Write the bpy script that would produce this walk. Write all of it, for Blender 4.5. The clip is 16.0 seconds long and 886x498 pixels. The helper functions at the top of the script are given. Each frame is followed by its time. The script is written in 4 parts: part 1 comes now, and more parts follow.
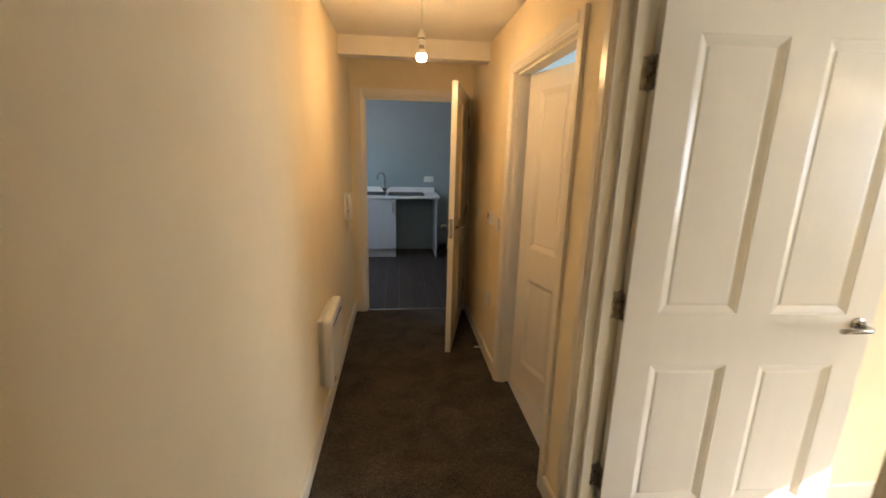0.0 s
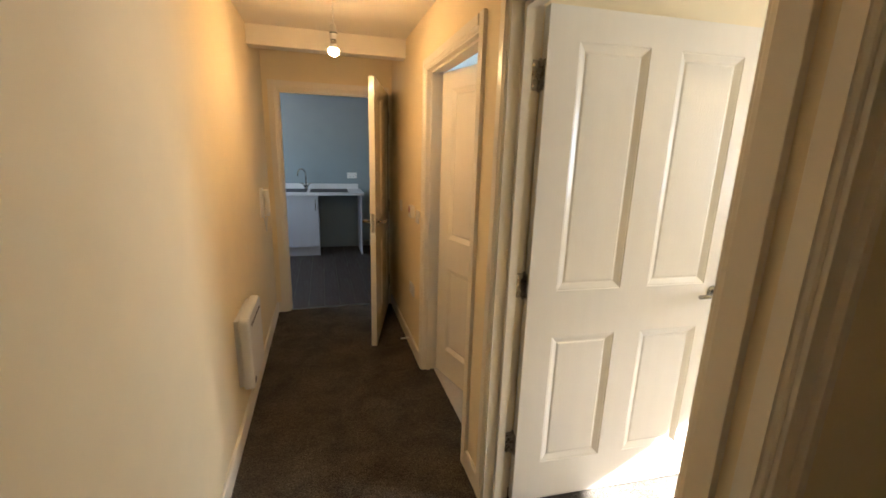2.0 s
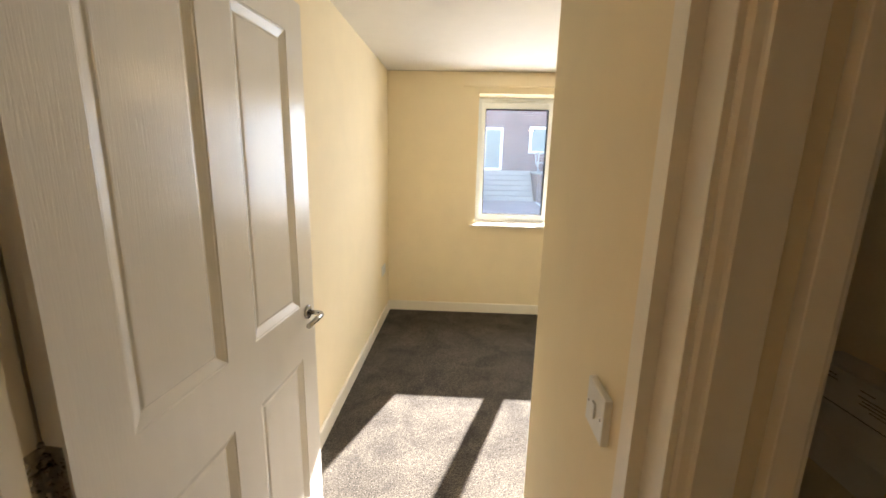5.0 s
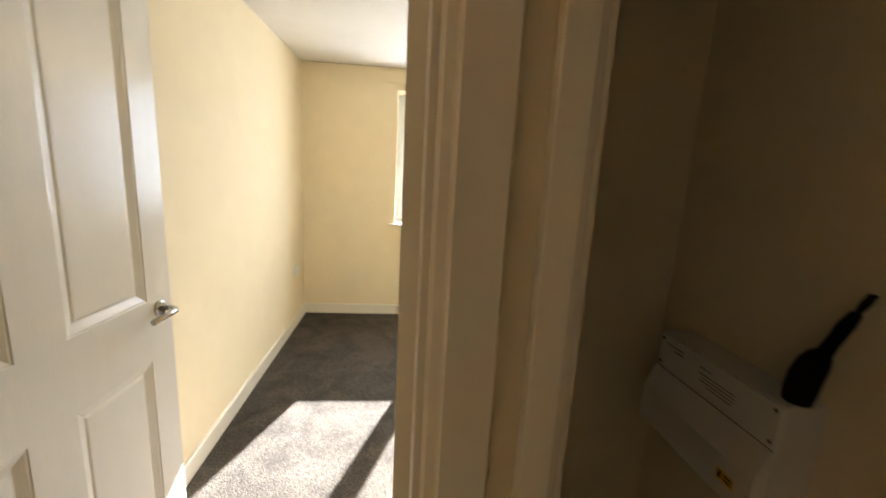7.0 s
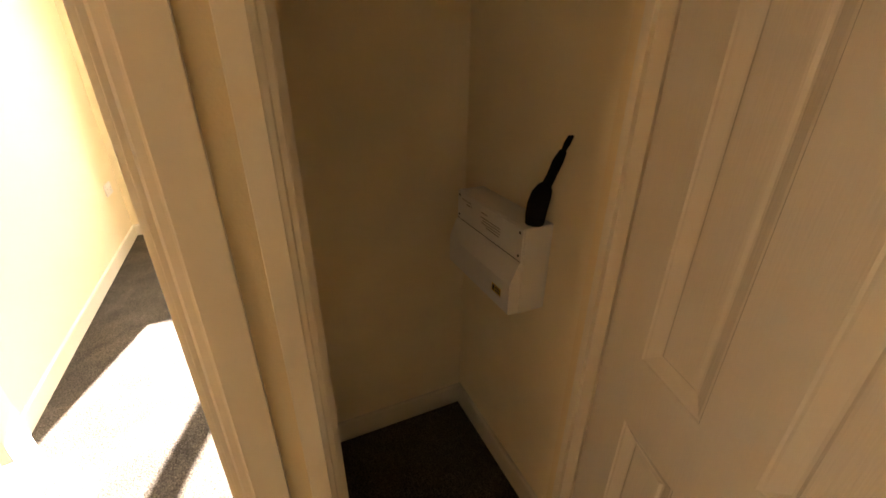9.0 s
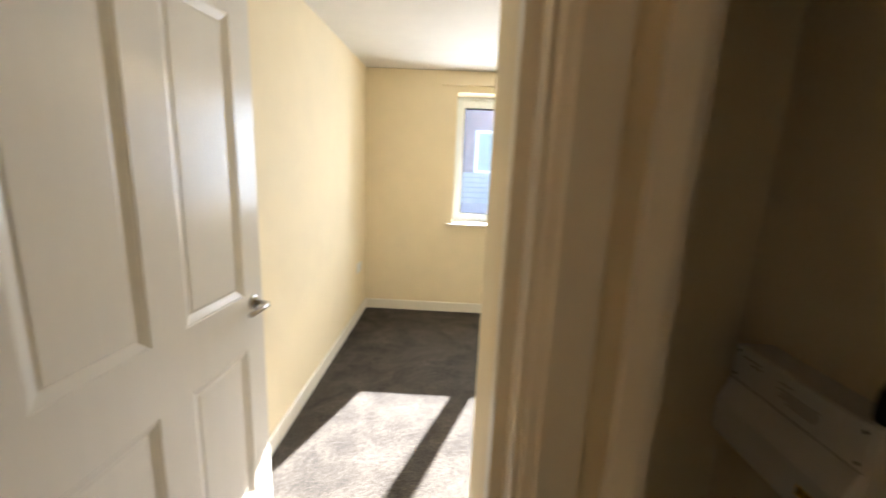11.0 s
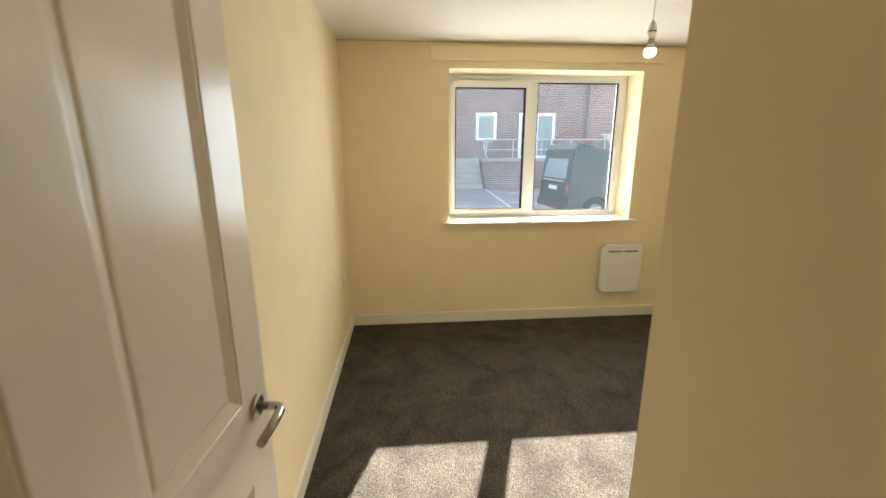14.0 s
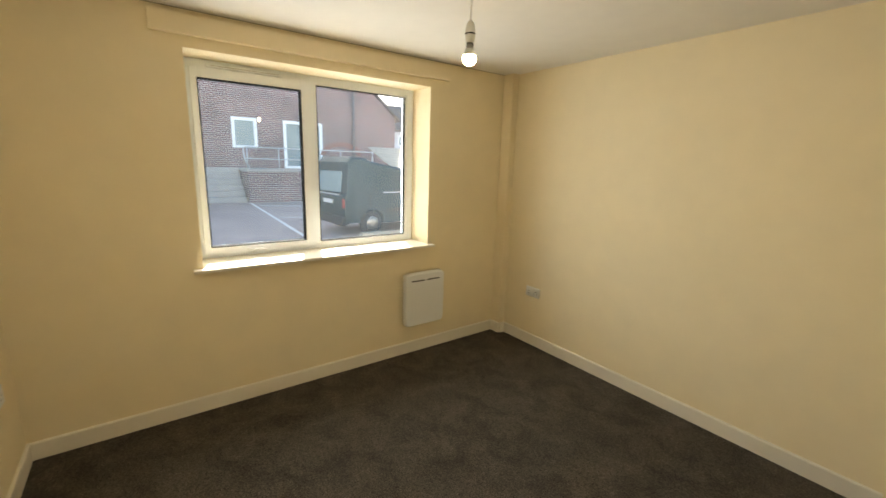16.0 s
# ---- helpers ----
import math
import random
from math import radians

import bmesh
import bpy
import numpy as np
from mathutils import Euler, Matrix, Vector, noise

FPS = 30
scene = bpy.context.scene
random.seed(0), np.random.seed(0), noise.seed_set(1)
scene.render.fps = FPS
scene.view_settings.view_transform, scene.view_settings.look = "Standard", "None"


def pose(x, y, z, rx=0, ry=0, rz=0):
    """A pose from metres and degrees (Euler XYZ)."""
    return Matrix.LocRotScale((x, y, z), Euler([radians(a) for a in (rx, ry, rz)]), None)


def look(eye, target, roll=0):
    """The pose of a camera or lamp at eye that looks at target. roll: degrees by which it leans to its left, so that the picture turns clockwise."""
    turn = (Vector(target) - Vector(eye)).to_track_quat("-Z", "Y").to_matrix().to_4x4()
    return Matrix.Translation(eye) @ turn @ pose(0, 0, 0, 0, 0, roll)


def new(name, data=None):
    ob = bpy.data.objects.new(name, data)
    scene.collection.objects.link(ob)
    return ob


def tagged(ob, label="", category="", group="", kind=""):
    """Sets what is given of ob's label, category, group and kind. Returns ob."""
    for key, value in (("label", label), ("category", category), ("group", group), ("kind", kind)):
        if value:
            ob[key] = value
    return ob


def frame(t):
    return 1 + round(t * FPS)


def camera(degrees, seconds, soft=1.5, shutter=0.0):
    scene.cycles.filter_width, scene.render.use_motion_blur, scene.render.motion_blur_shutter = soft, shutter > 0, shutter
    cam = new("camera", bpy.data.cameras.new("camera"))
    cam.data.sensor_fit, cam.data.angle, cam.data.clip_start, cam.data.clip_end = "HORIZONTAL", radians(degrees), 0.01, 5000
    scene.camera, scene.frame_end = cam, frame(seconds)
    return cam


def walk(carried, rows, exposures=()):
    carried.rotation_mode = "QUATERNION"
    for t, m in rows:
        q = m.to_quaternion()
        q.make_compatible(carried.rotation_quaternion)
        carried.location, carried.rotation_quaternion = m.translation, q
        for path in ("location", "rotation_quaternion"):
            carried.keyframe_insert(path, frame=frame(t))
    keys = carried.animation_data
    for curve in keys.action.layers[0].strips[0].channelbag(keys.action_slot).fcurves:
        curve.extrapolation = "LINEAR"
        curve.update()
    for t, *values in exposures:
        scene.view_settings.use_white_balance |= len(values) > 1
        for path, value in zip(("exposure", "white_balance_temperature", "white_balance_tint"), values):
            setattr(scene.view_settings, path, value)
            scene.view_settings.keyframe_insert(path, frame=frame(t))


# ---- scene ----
PATH = [
    (0, (-0.159, 0.22, 1.513), (0.059, 2.154, 1.054), 1.4),
    (0.5, (-0.135, 0.128, 1.544), (0.299, 2.037, 1.133), 1.8),
    (1, (-0.16, 0.092, 1.551), (0.346, 1.984, 1.145), 1.4),
    (1.5, (-0.148, 0.101, 1.528), (0.336, 1.988, 1.075), 1.7),
    (2, (-0.117, 0.137, 1.503), (0.435, 2.003, 1.038), 1.6),
    (2.5, (-0.071, 0.218, 1.476), (0.716, 1.993, 0.994), 1.5),
    (3, (-0.077, 0.407, 1.461), (1.145, 1.915, 0.978), 0.6),
    (3.5, (-0.041, 0.557, 1.478), (1.524, 1.7, 0.984), 1.2),
    (4, (0.07, 0.645, 1.461), (1.804, 1.523, 0.989), -0.1),
    (4.5, (0.104, 0.818, 1.492), (2.009, 1.21, 1.028), -0.5),
    (4.7, (0.092, 0.876, 1.505), (2.028, 1.052, 1.036), -0.7),
    (6.8, (0.191, 0.654, 1.429), (2.161, 0.571, 1.096), 4.8),
    (7, (0.159, 0.646, 1.431), (2.112, 0.448, 1.048), 3.0),
    (7.2, (0.098, 0.649, 1.461), (1.993, 0.253, 0.961), 3.0),
    (7.5, (0.038, 0.632, 1.45), (1.758, -0.148, 0.789), 2.9),
    (8, (-0.02, 0.544, 1.442), (1.629, -0.273, 0.66), 1.2),
    (8.2, (-0.003, 0.512, 1.404), (1.601, -0.234, 0.471), -0.4),
    (10.5, (0.033, 0.553, 1.492), (1.914, 0.017, 1.076), 0.2),
    (11, (0.105, 0.707, 1.466), (2.062, 0.755, 1.056), 2.5),
    (11.5, (0.185, 0.748, 1.438), (2.022, 1.386, 0.971), 0.4),
    (12, (0.2, 0.772, 1.438), (2.027, 1.397, 0.917), 0.2),
    (12.5, (0.208, 0.904, 1.429), (2.104, 1.163, 0.847), 0.0),
    (13, (0.239, 1.054, 1.441), (2.155, 1.032, 0.868), -0.4),
    (13.5, (0.388, 1.085, 1.457), (2.328, 0.945, 0.994), -0.1),
    (14, (0.662, 1.075, 1.493), (2.598, 0.905, 1.02), -0.1),
    (14.5, (0.959, 1.088, 1.501), (2.846, 0.611, 1.042), 0.2),
    (15, (1.17, 1.042, 1.505), (2.99, 0.336, 1.07), 0.9),
    (15.5, (1.299, 0.994, 1.527), (3.021, 0.06, 1.126), 1.2),
    (16, (1.352, 0.976, 1.548), (2.925, -0.189, 1.136), 1.7),
]
cam = camera(94.8, 16.0, soft=1.6, shutter=0.3)
EXPOSURES = [(0.0, 4.36, 6100, 12), (0.6, 4.43, 6100, 12), (2.4, 4.48, 6050, 12), (3.6, 4.12, 5950, 13), (4.5, 3.62, 6350, 14), (7.0, 3.85, 5900, 11), (7.6, 4.62, 6500, 16), (8.2, 4.92, 7000, 19), (10.4, 4.95, 6900, 18), (11.0, 3.85, 5750, 12), (11.5, 3.58, 6300, 11), (12.5, 3.44, 6550, 12), (13.0, 3.31, 6700, 11), (13.5, 3.25, 6750, 9), (14.5, 3.09, 6200, 7), (15.0, 2.98, 5950, 8), (15.5, 2.91, 6150, 8), (16.0, 2.9, 6900, 8)]
walk(cam, [(t, look(eye, target, roll)) for t, eye, target, roll in PATH], EXPOSURES)

# ---- light ----
SUN = Vector((1.67, -0.571, 1.0)).normalized()
world = bpy.data.worlds.new("sky")
scene.world = world
world.use_nodes = True
wn = world.node_tree
sky = wn.nodes.new("ShaderNodeTexSky")
sky.sky_type, sky.sun_disc = "NISHITA", False
sky.sun_elevation = math.asin(SUN.z)
sky.sun_rotation = math.atan2(SUN.x, SUN.y)
wn.links.new(sky.outputs[0], wn.nodes["Background"].inputs[0])
wn.nodes["Background"].inputs[1].default_value = 0.065
sun = new("sun", bpy.data.lights.new("sun", "SUN"))
sun.data.energy, sun.data.angle, sun.data.color = 5.0, radians(0.6), (1.0, 0.965, 0.91)
sun.matrix_world = look(SUN * 30, (0, 0, 0))


def window_light(name, eye, target, width, height, watts, colour):
    lamp = new(name, bpy.data.lights.new(name, "AREA"))
    lamp.data.shape, lamp.data.size, lamp.data.size_y = "RECTANGLE", width, height
    lamp.data.energy, lamp.data.color = watts, colour
    lamp.matrix_world = look(eye, target)
    return lamp


window_light("daylight_bedroom", (4.44, -0.06, 1.5), (0, -0.06, 1.3), 1.5, 1.1, 4.1, (0.84, 0.93, 1.0))
# Two added lamps; the openings they stand in are unseen and freely placed.
window_light("added_daylight_kitchen", (-2.25, 5.2, 1.5), (0, 5.4, 1.0), 1.4, 1.1, 0.72, (0.88, 0.95, 1.0))
window_light("added_daylight_bathroom", (1.6, 3.45, 1.7), (1.6, 0, 1.6), 0.6, 0.7, 1.2, (0.75, 0.88, 1.0))
BULB_WARM = (1.0, 0.61, 0.27)
BULB_HALL, BULB_BED = 32.0, 31.0

# ---- materials ----


def mat(name, colour, rough=0.6, metal=0.0, grain=0.0, grain_size=40.0, stain=0.0, stain_size=2.0, bump=0.0, bump_size=120.0, spec=0.5, stretch=None, random_tint=0.0, emit=None, coat=0.0):
    m = bpy.data.materials.new(name)
    m.use_nodes = True
    n, l = m.node_tree.nodes, m.node_tree.links
    p = n["Principled BSDF"]
    p.inputs["Base Color"].default_value = (*colour, 1)
    p.inputs["Roughness"].default_value = rough
    p.inputs["Metallic"].default_value = metal
    p.inputs["Specular IOR Level"].default_value = spec
    p.inputs["Coat Weight"].default_value = coat
    co = n.new("ShaderNodeTexCoord").outputs["Object"]
    if stretch:
        mp = n.new("ShaderNodeMapping")
        mp.inputs["Scale"].default_value = stretch
        l.new(co, mp.inputs[0])
        co = mp.outputs[0]

    def noise_of(size, detail=4.0):
        t = n.new("ShaderNodeTexNoise")
        t.inputs["Scale"].default_value, t.inputs["Detail"].default_value = size, detail
        l.new(co, t.inputs["Vector"])
        return t.outputs["Fac"]

    def ranged(value, lo, hi):
        r = n.new("ShaderNodeMapRange")
        r.inputs["From Min"].default_value, r.inputs["From Max"].default_value = 0.3, 0.7
        r.inputs["To Min"].default_value, r.inputs["To Max"].default_value = lo, hi
        l.new(value, r.inputs["Value"])
        return r.outputs[0]

    factor = None
    terms = []
    if grain:
        terms.append(ranged(noise_of(grain_size), 1 - grain, 1 + grain))
    if stain:
        terms.append(ranged(noise_of(stain_size, 5), 1 - stain, 1 + stain))
    if random_tint:
        info = n.new("ShaderNodeObjectInfo")
        r = n.new("ShaderNodeMapRange")
        r.inputs["To Min"].default_value, r.inputs["To Max"].default_value = 1 - random_tint, 1 + random_tint
        l.new(info.outputs["Random"], r.inputs["Value"])
        terms.append(r.outputs[0])
    for term in terms:
        if factor is None:
            factor = term
        else:
            mul = n.new("ShaderNodeMath")
            mul.operation = "MULTIPLY"
            l.new(factor, mul.inputs[0]), l.new(term, mul.inputs[1])
            factor = mul.outputs[0]
    if factor is not None:
        mix = n.new("ShaderNodeVectorMath")
        mix.operation = "SCALE"
        mix.inputs[0].default_value = colour
        l.new(factor, mix.inputs["Scale"])
        l.new(mix.outputs[0], p.inputs["Base Color"])
        rr = n.new("ShaderNodeMath")
        rr.operation, rr.inputs[1].default_value = "MULTIPLY", rough
        l.new(factor, rr.inputs[0]), l.new(rr.outputs[0], p.inputs["Roughness"])
    if bump:
        b = n.new("ShaderNodeBump")
        b.inputs["Strength"].default_value, b.inputs["Distance"].default_value = bump, 0.004
        l.new(noise_of(bump_size, 3), b.inputs["Height"])
        l.new(b.outputs[0], p.inputs["Normal"])
    if emit:
        p.inputs["Emission Color"].default_value = (*emit[0], 1)
        p.inputs["Emission Strength"].default_value = emit[1]
    return m


def glass_mat(name, tint=(1, 1, 1), dirt_haze=0.005):
    m = bpy.data.materials.new(name)
    m.use_nodes = True
    n, l = m.node_tree.nodes, m.node_tree.links
    n.remove(n["Principled BSDF"])
    clear, shiny, mix = n.new("ShaderNodeBsdfTransparent"), n.new("ShaderNodeBsdfGlossy"), n.new("ShaderNodeMixShader")
    clear.inputs[0].default_value, shiny.inputs["Roughness"].default_value = (*tint, 1), 0.01
    haze, veil = n.new("ShaderNodeBsdfTranslucent"), n.new("ShaderNodeMixShader")
    # Film of dirt on the glass; its blue tint stands in for scattered skylight.
    haze.inputs["Color"].default_value = (0.72, 0.86, 1.0, 1)
    smear = n.new("ShaderNodeTexNoise")
    smear.inputs["Scale"].default_value, smear.inputs["Detail"].default_value = 3.0, 6
    amount = n.new("ShaderNodeMapRange")
    amount.inputs["From Min"].default_value, amount.inputs["From Max"].default_value = 0.3, 0.7
    amount.inputs["To Min"].default_value, amount.inputs["To Max"].default_value = dirt_haze * 0.6, dirt_haze * 1.4
    l.new(smear.outputs["Fac"], amount.inputs["Value"]), l.new(amount.outputs[0], veil.inputs[0])
    l.new(clear.outputs[0], veil.inputs[1]), l.new(haze.outputs[0], veil.inputs[2])
    fres = n.new("ShaderNodeFresnel")
    fres.inputs[0].default_value = 1.5
    l.new(fres.outputs[0], mix.inputs[0]), l.new(veil.outputs[0], mix.inputs[1]), l.new(shiny.outputs[0], mix.inputs[2])
    l.new(mix.outputs[0], n["Material Output"].inputs[0])
    return m


CREAM = mat("cream_emulsion", (0.84, 0.722, 0.49), 0.75, grain=0.02, grain_size=6, stain=0.025, stain_size=0.9, bump=0.10, bump_size=260, spec=0.3)
# Lighter cream: the cupboard's missing bounce light is put into its colour.
LIFTED_CREAM = mat("cream_lifted_for_dark_cupboard", (0.86, 0.765, 0.56), 0.85, grain=0.03, grain_size=7, stain=0.05, stain_size=1.6, bump=0.14, bump_size=180, spec=0.2)
CEIL = mat("white_ceiling_paint", (0.80, 0.76, 0.68), 0.8, grain=0.015, grain_size=9, stain=0.02, stain_size=1.1, bump=0.08, bump_size=200, spec=0.2)
GLOSS = mat("white_gloss_paint", (0.82, 0.76, 0.635), 0.30, grain=0.01, grain_size=40, stain=0.008, stain_size=2, bump=0.035, bump_size=140)
DOORW = mat("white_grained_door_paint", (0.82, 0.775, 0.685), 0.21, spec=0.5, grain=0.012, grain_size=30, stain=0.015, stain_size=2, bump=0.15, bump_size=320, stretch=(1.0, 1.0, 0.05))
UPVC = mat("white_upvc", (0.82, 0.86, 0.89), 0.3, grain=0.01, grain_size=20)
CHROME = mat("brushed_chrome", (0.45, 0.43, 0.40), 0.15, 1.0, grain=0.06, grain_size=300)
STEEL = mat("dull_hinge_steel", (0.36, 0.33, 0.28), 0.3, 1.0, grain=0.2, grain_size=160, stain=0.15, stain_size=30)
PLASTIC = mat("white_plastic", (0.78, 0.77, 0.73), 0.35, grain=0.01, grain_size=60)
HEATER = mat("white_powder_coat", (0.80, 0.80, 0.78), 0.4, grain=0.01, grain_size=60, bump=0.03, bump_size=500)
BLACK = mat("black_rubber", (0.010, 0.010, 0.010), 0.9, spec=0.03)
DARK = mat("dark_plastic", (0.02, 0.02, 0.022), 0.5, spec=0.25)
RED = mat("red_plastic", (0.35, 0.03, 0.02), 0.4)
YELLOW = mat("yellow_sticker", (0.75, 0.5, 0.05), 0.5, stain=0.1, stain_size=60)
BLUEWALL = mat("blue_grey_emulsion", (0.265, 0.325, 0.345), 0.75, grain=0.02, grain_size=6, stain=0.03, stain_size=0.8, bump=0.08, bump_size=240, spec=0.3)
BATHWALL = mat("pale_bathroom_paint", (0.62, 0.70, 0.74), 0.6, grain=0.02, grain_size=6, stain=0.02, stain_size=1)
UNITW = mat("pale_grey_laminate", (0.50, 0.50, 0.50), 0.35, grain=0.03, grain_size=12, stretch=(1, 1, 0.1))
WORKTOP = mat("white_stone_worktop", (0.72, 0.72, 0.70), 0.3, grain=0.05, grain_size=250, stain=0.03, stain_size=8)
HOB = mat("black_glass_hob", (0.012, 0.012, 0.013), 0.45, spec=0.15)
BULBM = mat("glowing_bulb_hall", (0.9, 0.85, 0.7), 0.4, emit=(BULB_WARM, BULB_HALL))
BULBN = mat("glowing_bulb_bedroom", (0.9, 0.85, 0.7), 0.4, emit=((1.0, 0.75, 0.44), BULB_BED))
GLASS = glass_mat("window_glass")
CARGLASS = mat("tinted_car_glass", (0.04, 0.06, 0.065), 0.06, coat=0.5)
# Pale base colour paints the sky's reflection into the far panes.
OUTGLASS = mat("glass_with_painted_sky", (0.20, 0.27, 0.29), 0.12, grain=0.12, grain_size=1.5)
CARPAINT = mat("dark_green_car_paint", (0.008, 0.032, 0.038), 0.42, coat=0.08, spec=0.25, stain=0.06, stain_size=3)
TYRE = mat("tyre_rubber", (0.02, 0.02, 0.02), 0.8, grain=0.2, grain_size=80)
MORTAR = mat("grey_mortar", (0.33, 0.29, 0.26), 0.9, grain=0.1, grain_size=60, stain=0.12, stain_size=1.5)
BRICKFAR = mat("weathered_red_brick_face", (0.26, 0.115, 0.09), 0.85, grain=0.15, grain_size=30, stain=0.18, stain_size=0.7)
CONCRETE = mat("pale_concrete", (0.38, 0.36, 0.33), 0.85, grain=0.08, grain_size=50, stain=0.12, stain_size=2, bump=0.3, bump_size=70)
TARMAC = mat("reddish_grey_tarmac", (0.36, 0.295, 0.265), 0.9, grain=0.2, grain_size=90, stain=0.16, stain_size=0.6, bump=0.4, bump_size=180)
PAINTLINE = mat("white_road_paint", (0.68, 0.68, 0.66), 0.7, grain=0.12, grain_size=60, stain=0.1, stain_size=8)
RAIL = mat("galvanised_rail", (0.52, 0.54, 0.55), 0.45, 0.6, grain=0.06, grain_size=60)
SLATE = mat("ribbed_pale_roof", (0.5, 0.43, 0.33), 0.8, grain=0.12, grain_size=20, stain=0.1, stain_size=2)
ROOFT = mat("dark_roof_tiles", (0.10, 0.085, 0.08), 0.8, grain=0.2, grain_size=12, stain=0.1, stain_size=1)


def carpet_mat(name, colour):
    m = bpy.data.materials.new(name)
    m.use_nodes = True
    n, l = m.node_tree.nodes, m.node_tree.links
    p = n["Principled BSDF"]
    p.inputs["Roughness"].default_value, p.inputs["Specular IOR Level"].default_value = 0.95, 0.1
    p.inputs["Sheen Weight"].default_value, p.inputs["Sheen Roughness"].default_value = 0.03, 0.5
    co = n.new("ShaderNodeTexCoord").outputs["Object"]
    tufts = n.new("ShaderNodeTexVoronoi")
    tufts.inputs["Scale"].default_value = 170
    l.new(co, tufts.inputs["Vector"])
    fleck, sweep, lay = (n.new("ShaderNodeTexNoise") for _ in range(3))
    for t, size, detail in ((fleck, 150, 3), (sweep, 5.0, 8), (lay, 46, 6)):
        t.inputs["Scale"].default_value, t.inputs["Detail"].default_value = size, detail
        l.new(co, t.inputs["Vector"])
    sweep.inputs["Distortion"].default_value = 0.9

    def rng(v, a, b, lo=0.3, hi=0.7):
        r = n.new("ShaderNodeMapRange")
        for key, value in (("From Min", lo), ("From Max", hi), ("To Min", a), ("To Max", b)):
            r.inputs[key].default_value = value
        l.new(v, r.inputs["Value"])
        return r.outputs[0]

    def mul(a, b):
        x = n.new("ShaderNodeMath")
        x.operation = "MULTIPLY"
        l.new(a, x.inputs[0]), l.new(b, x.inputs[1])
        return x.outputs[0]

    f = mul(mul(rng(fleck.outputs["Fac"], 0.28, 1.72), rng(sweep.outputs["Fac"], 0.68, 1.32)), mul(rng(lay.outputs["Fac"], 0.76, 1.24), rng(tufts.outputs["Distance"], 1.15, 0.7, 0.0, 0.8)))
    s = n.new("ShaderNodeVectorMath")
    s.operation, s.inputs[0].default_value = "SCALE", colour
    l.new(f, s.inputs["Scale"]), l.new(s.outputs[0], p.inputs["Base Color"])
    b = n.new("ShaderNodeBump")
    b.inputs["Strength"].default_value, b.inputs["Distance"].default_value = 0.55, 0.006
    l.new(mul(rng(fleck.outputs["Fac"], 0, 1), rng(tufts.outputs["Distance"], 1, 0, 0, 0.8)), b.inputs["Height"])
    l.new(b.outputs[0], p.inputs["Normal"])
    return m


CARPET = carpet_mat("grey_brown_carpet", (0.082, 0.0695, 0.0545))
PLANK = mat("dark_wood_vinyl", (0.055, 0.043, 0.036), 0.5, spec=0.25, grain=0.22, grain_size=4, stain=0.12, stain_size=1.0, bump=0.08, bump_size=20, stretch=(16, 1.0, 1), random_tint=0.10)

# ---- builders ----


def box(bm, x0, x1, y0, y1, z0, z1, m=None, bevel=0.0):
    vs = [bm.verts.new((x, y, z)) for x in (x0, x1) for y in (y0, y1) for z in (z0, z1)]
    idx = ((0, 1, 3, 2), (4, 6, 7, 5), (0, 4, 5, 1), (2, 3, 7, 6), (0, 2, 6, 4), (1, 5, 7, 3))
    fs = [bm.faces.new([vs[i] for i in f]) for f in idx]
    if bevel:
        es = list({e for f in fs for e in f.edges})
        out = bmesh.ops.bevel(bm, geom=es, offset=bevel, segments=2, profile=0.6, affect="EDGES")
        vs = list({v for v in out["verts"]} | {v for v in vs if v.is_valid})
    if m is not None:
        bmesh.ops.transform(bm, matrix=m, verts=vs)
    return vs


def tube(bm, pts, radius, seg=10, caps=True):
    """A round bar along the points."""
    rings = []
    pts = [Vector(p) for p in pts]
    side = None
    for i, p in enumerate(pts):
        d = (pts[min(i + 1, len(pts) - 1)] - pts[max(i - 1, 0)]).normalized()
        if side is None:
            side = d.orthogonal().normalized()
        side = (side - d * side.dot(d)).normalized()
        up = d.cross(side)
        r = radius[i] if isinstance(radius, (list, tuple)) else radius
        rings.append([bm.verts.new(p + r * (math.cos(a) * side + math.sin(a) * up)) for a in (2 * math.pi * k / seg for k in range(seg))])
    for a, b in zip(rings, rings[1:]):
        for k in range(seg):
            f = bm.faces.new((a[k], a[(k + 1) % seg], b[(k + 1) % seg], b[k]))
            f.smooth = True
    if caps:
        bm.faces.new(rings[0][::-1])
        bm.faces.new(rings[-1])


def lathe(bm, profile, seg=20, m=None):
    """Profile of (radius, z) turned round z."""
    rings = []
    for r, z in profile:
        rings.append([bm.verts.new((r * math.cos(2 * math.pi * k / seg), r * math.sin(2 * math.pi * k / seg), z)) for k in range(seg)])
    for a, b in zip(rings, rings[1:]):
        for k in range(seg):
            f = bm.faces.new((a[k], a[(k + 1) % seg], b[(k + 1) % seg], b[k]))
            f.smooth = True
    bm.faces.new(rings[0][::-1]), bm.faces.new(rings[-1])
    if m is not None:
        bmesh.ops.transform(bm, matrix=m, verts=[v for r in rings for v in r])


def extrude(bm, outline, m, length):
    """An outline in the local xy plane, drawn out along local z and posed by m."""
    a = [bm.verts.new(m @ Vector((x, y, 0))) for x, y in outline]
    b = [bm.verts.new(m @ Vector((x, y, length))) for x, y in outline]
    n = len(a)
    for k in range(n):
        bm.faces.new((a[k], a[(k + 1) % n], b[(k + 1) % n], b[k]))
    bm.faces.new(a[::-1]), bm.faces.new(b)


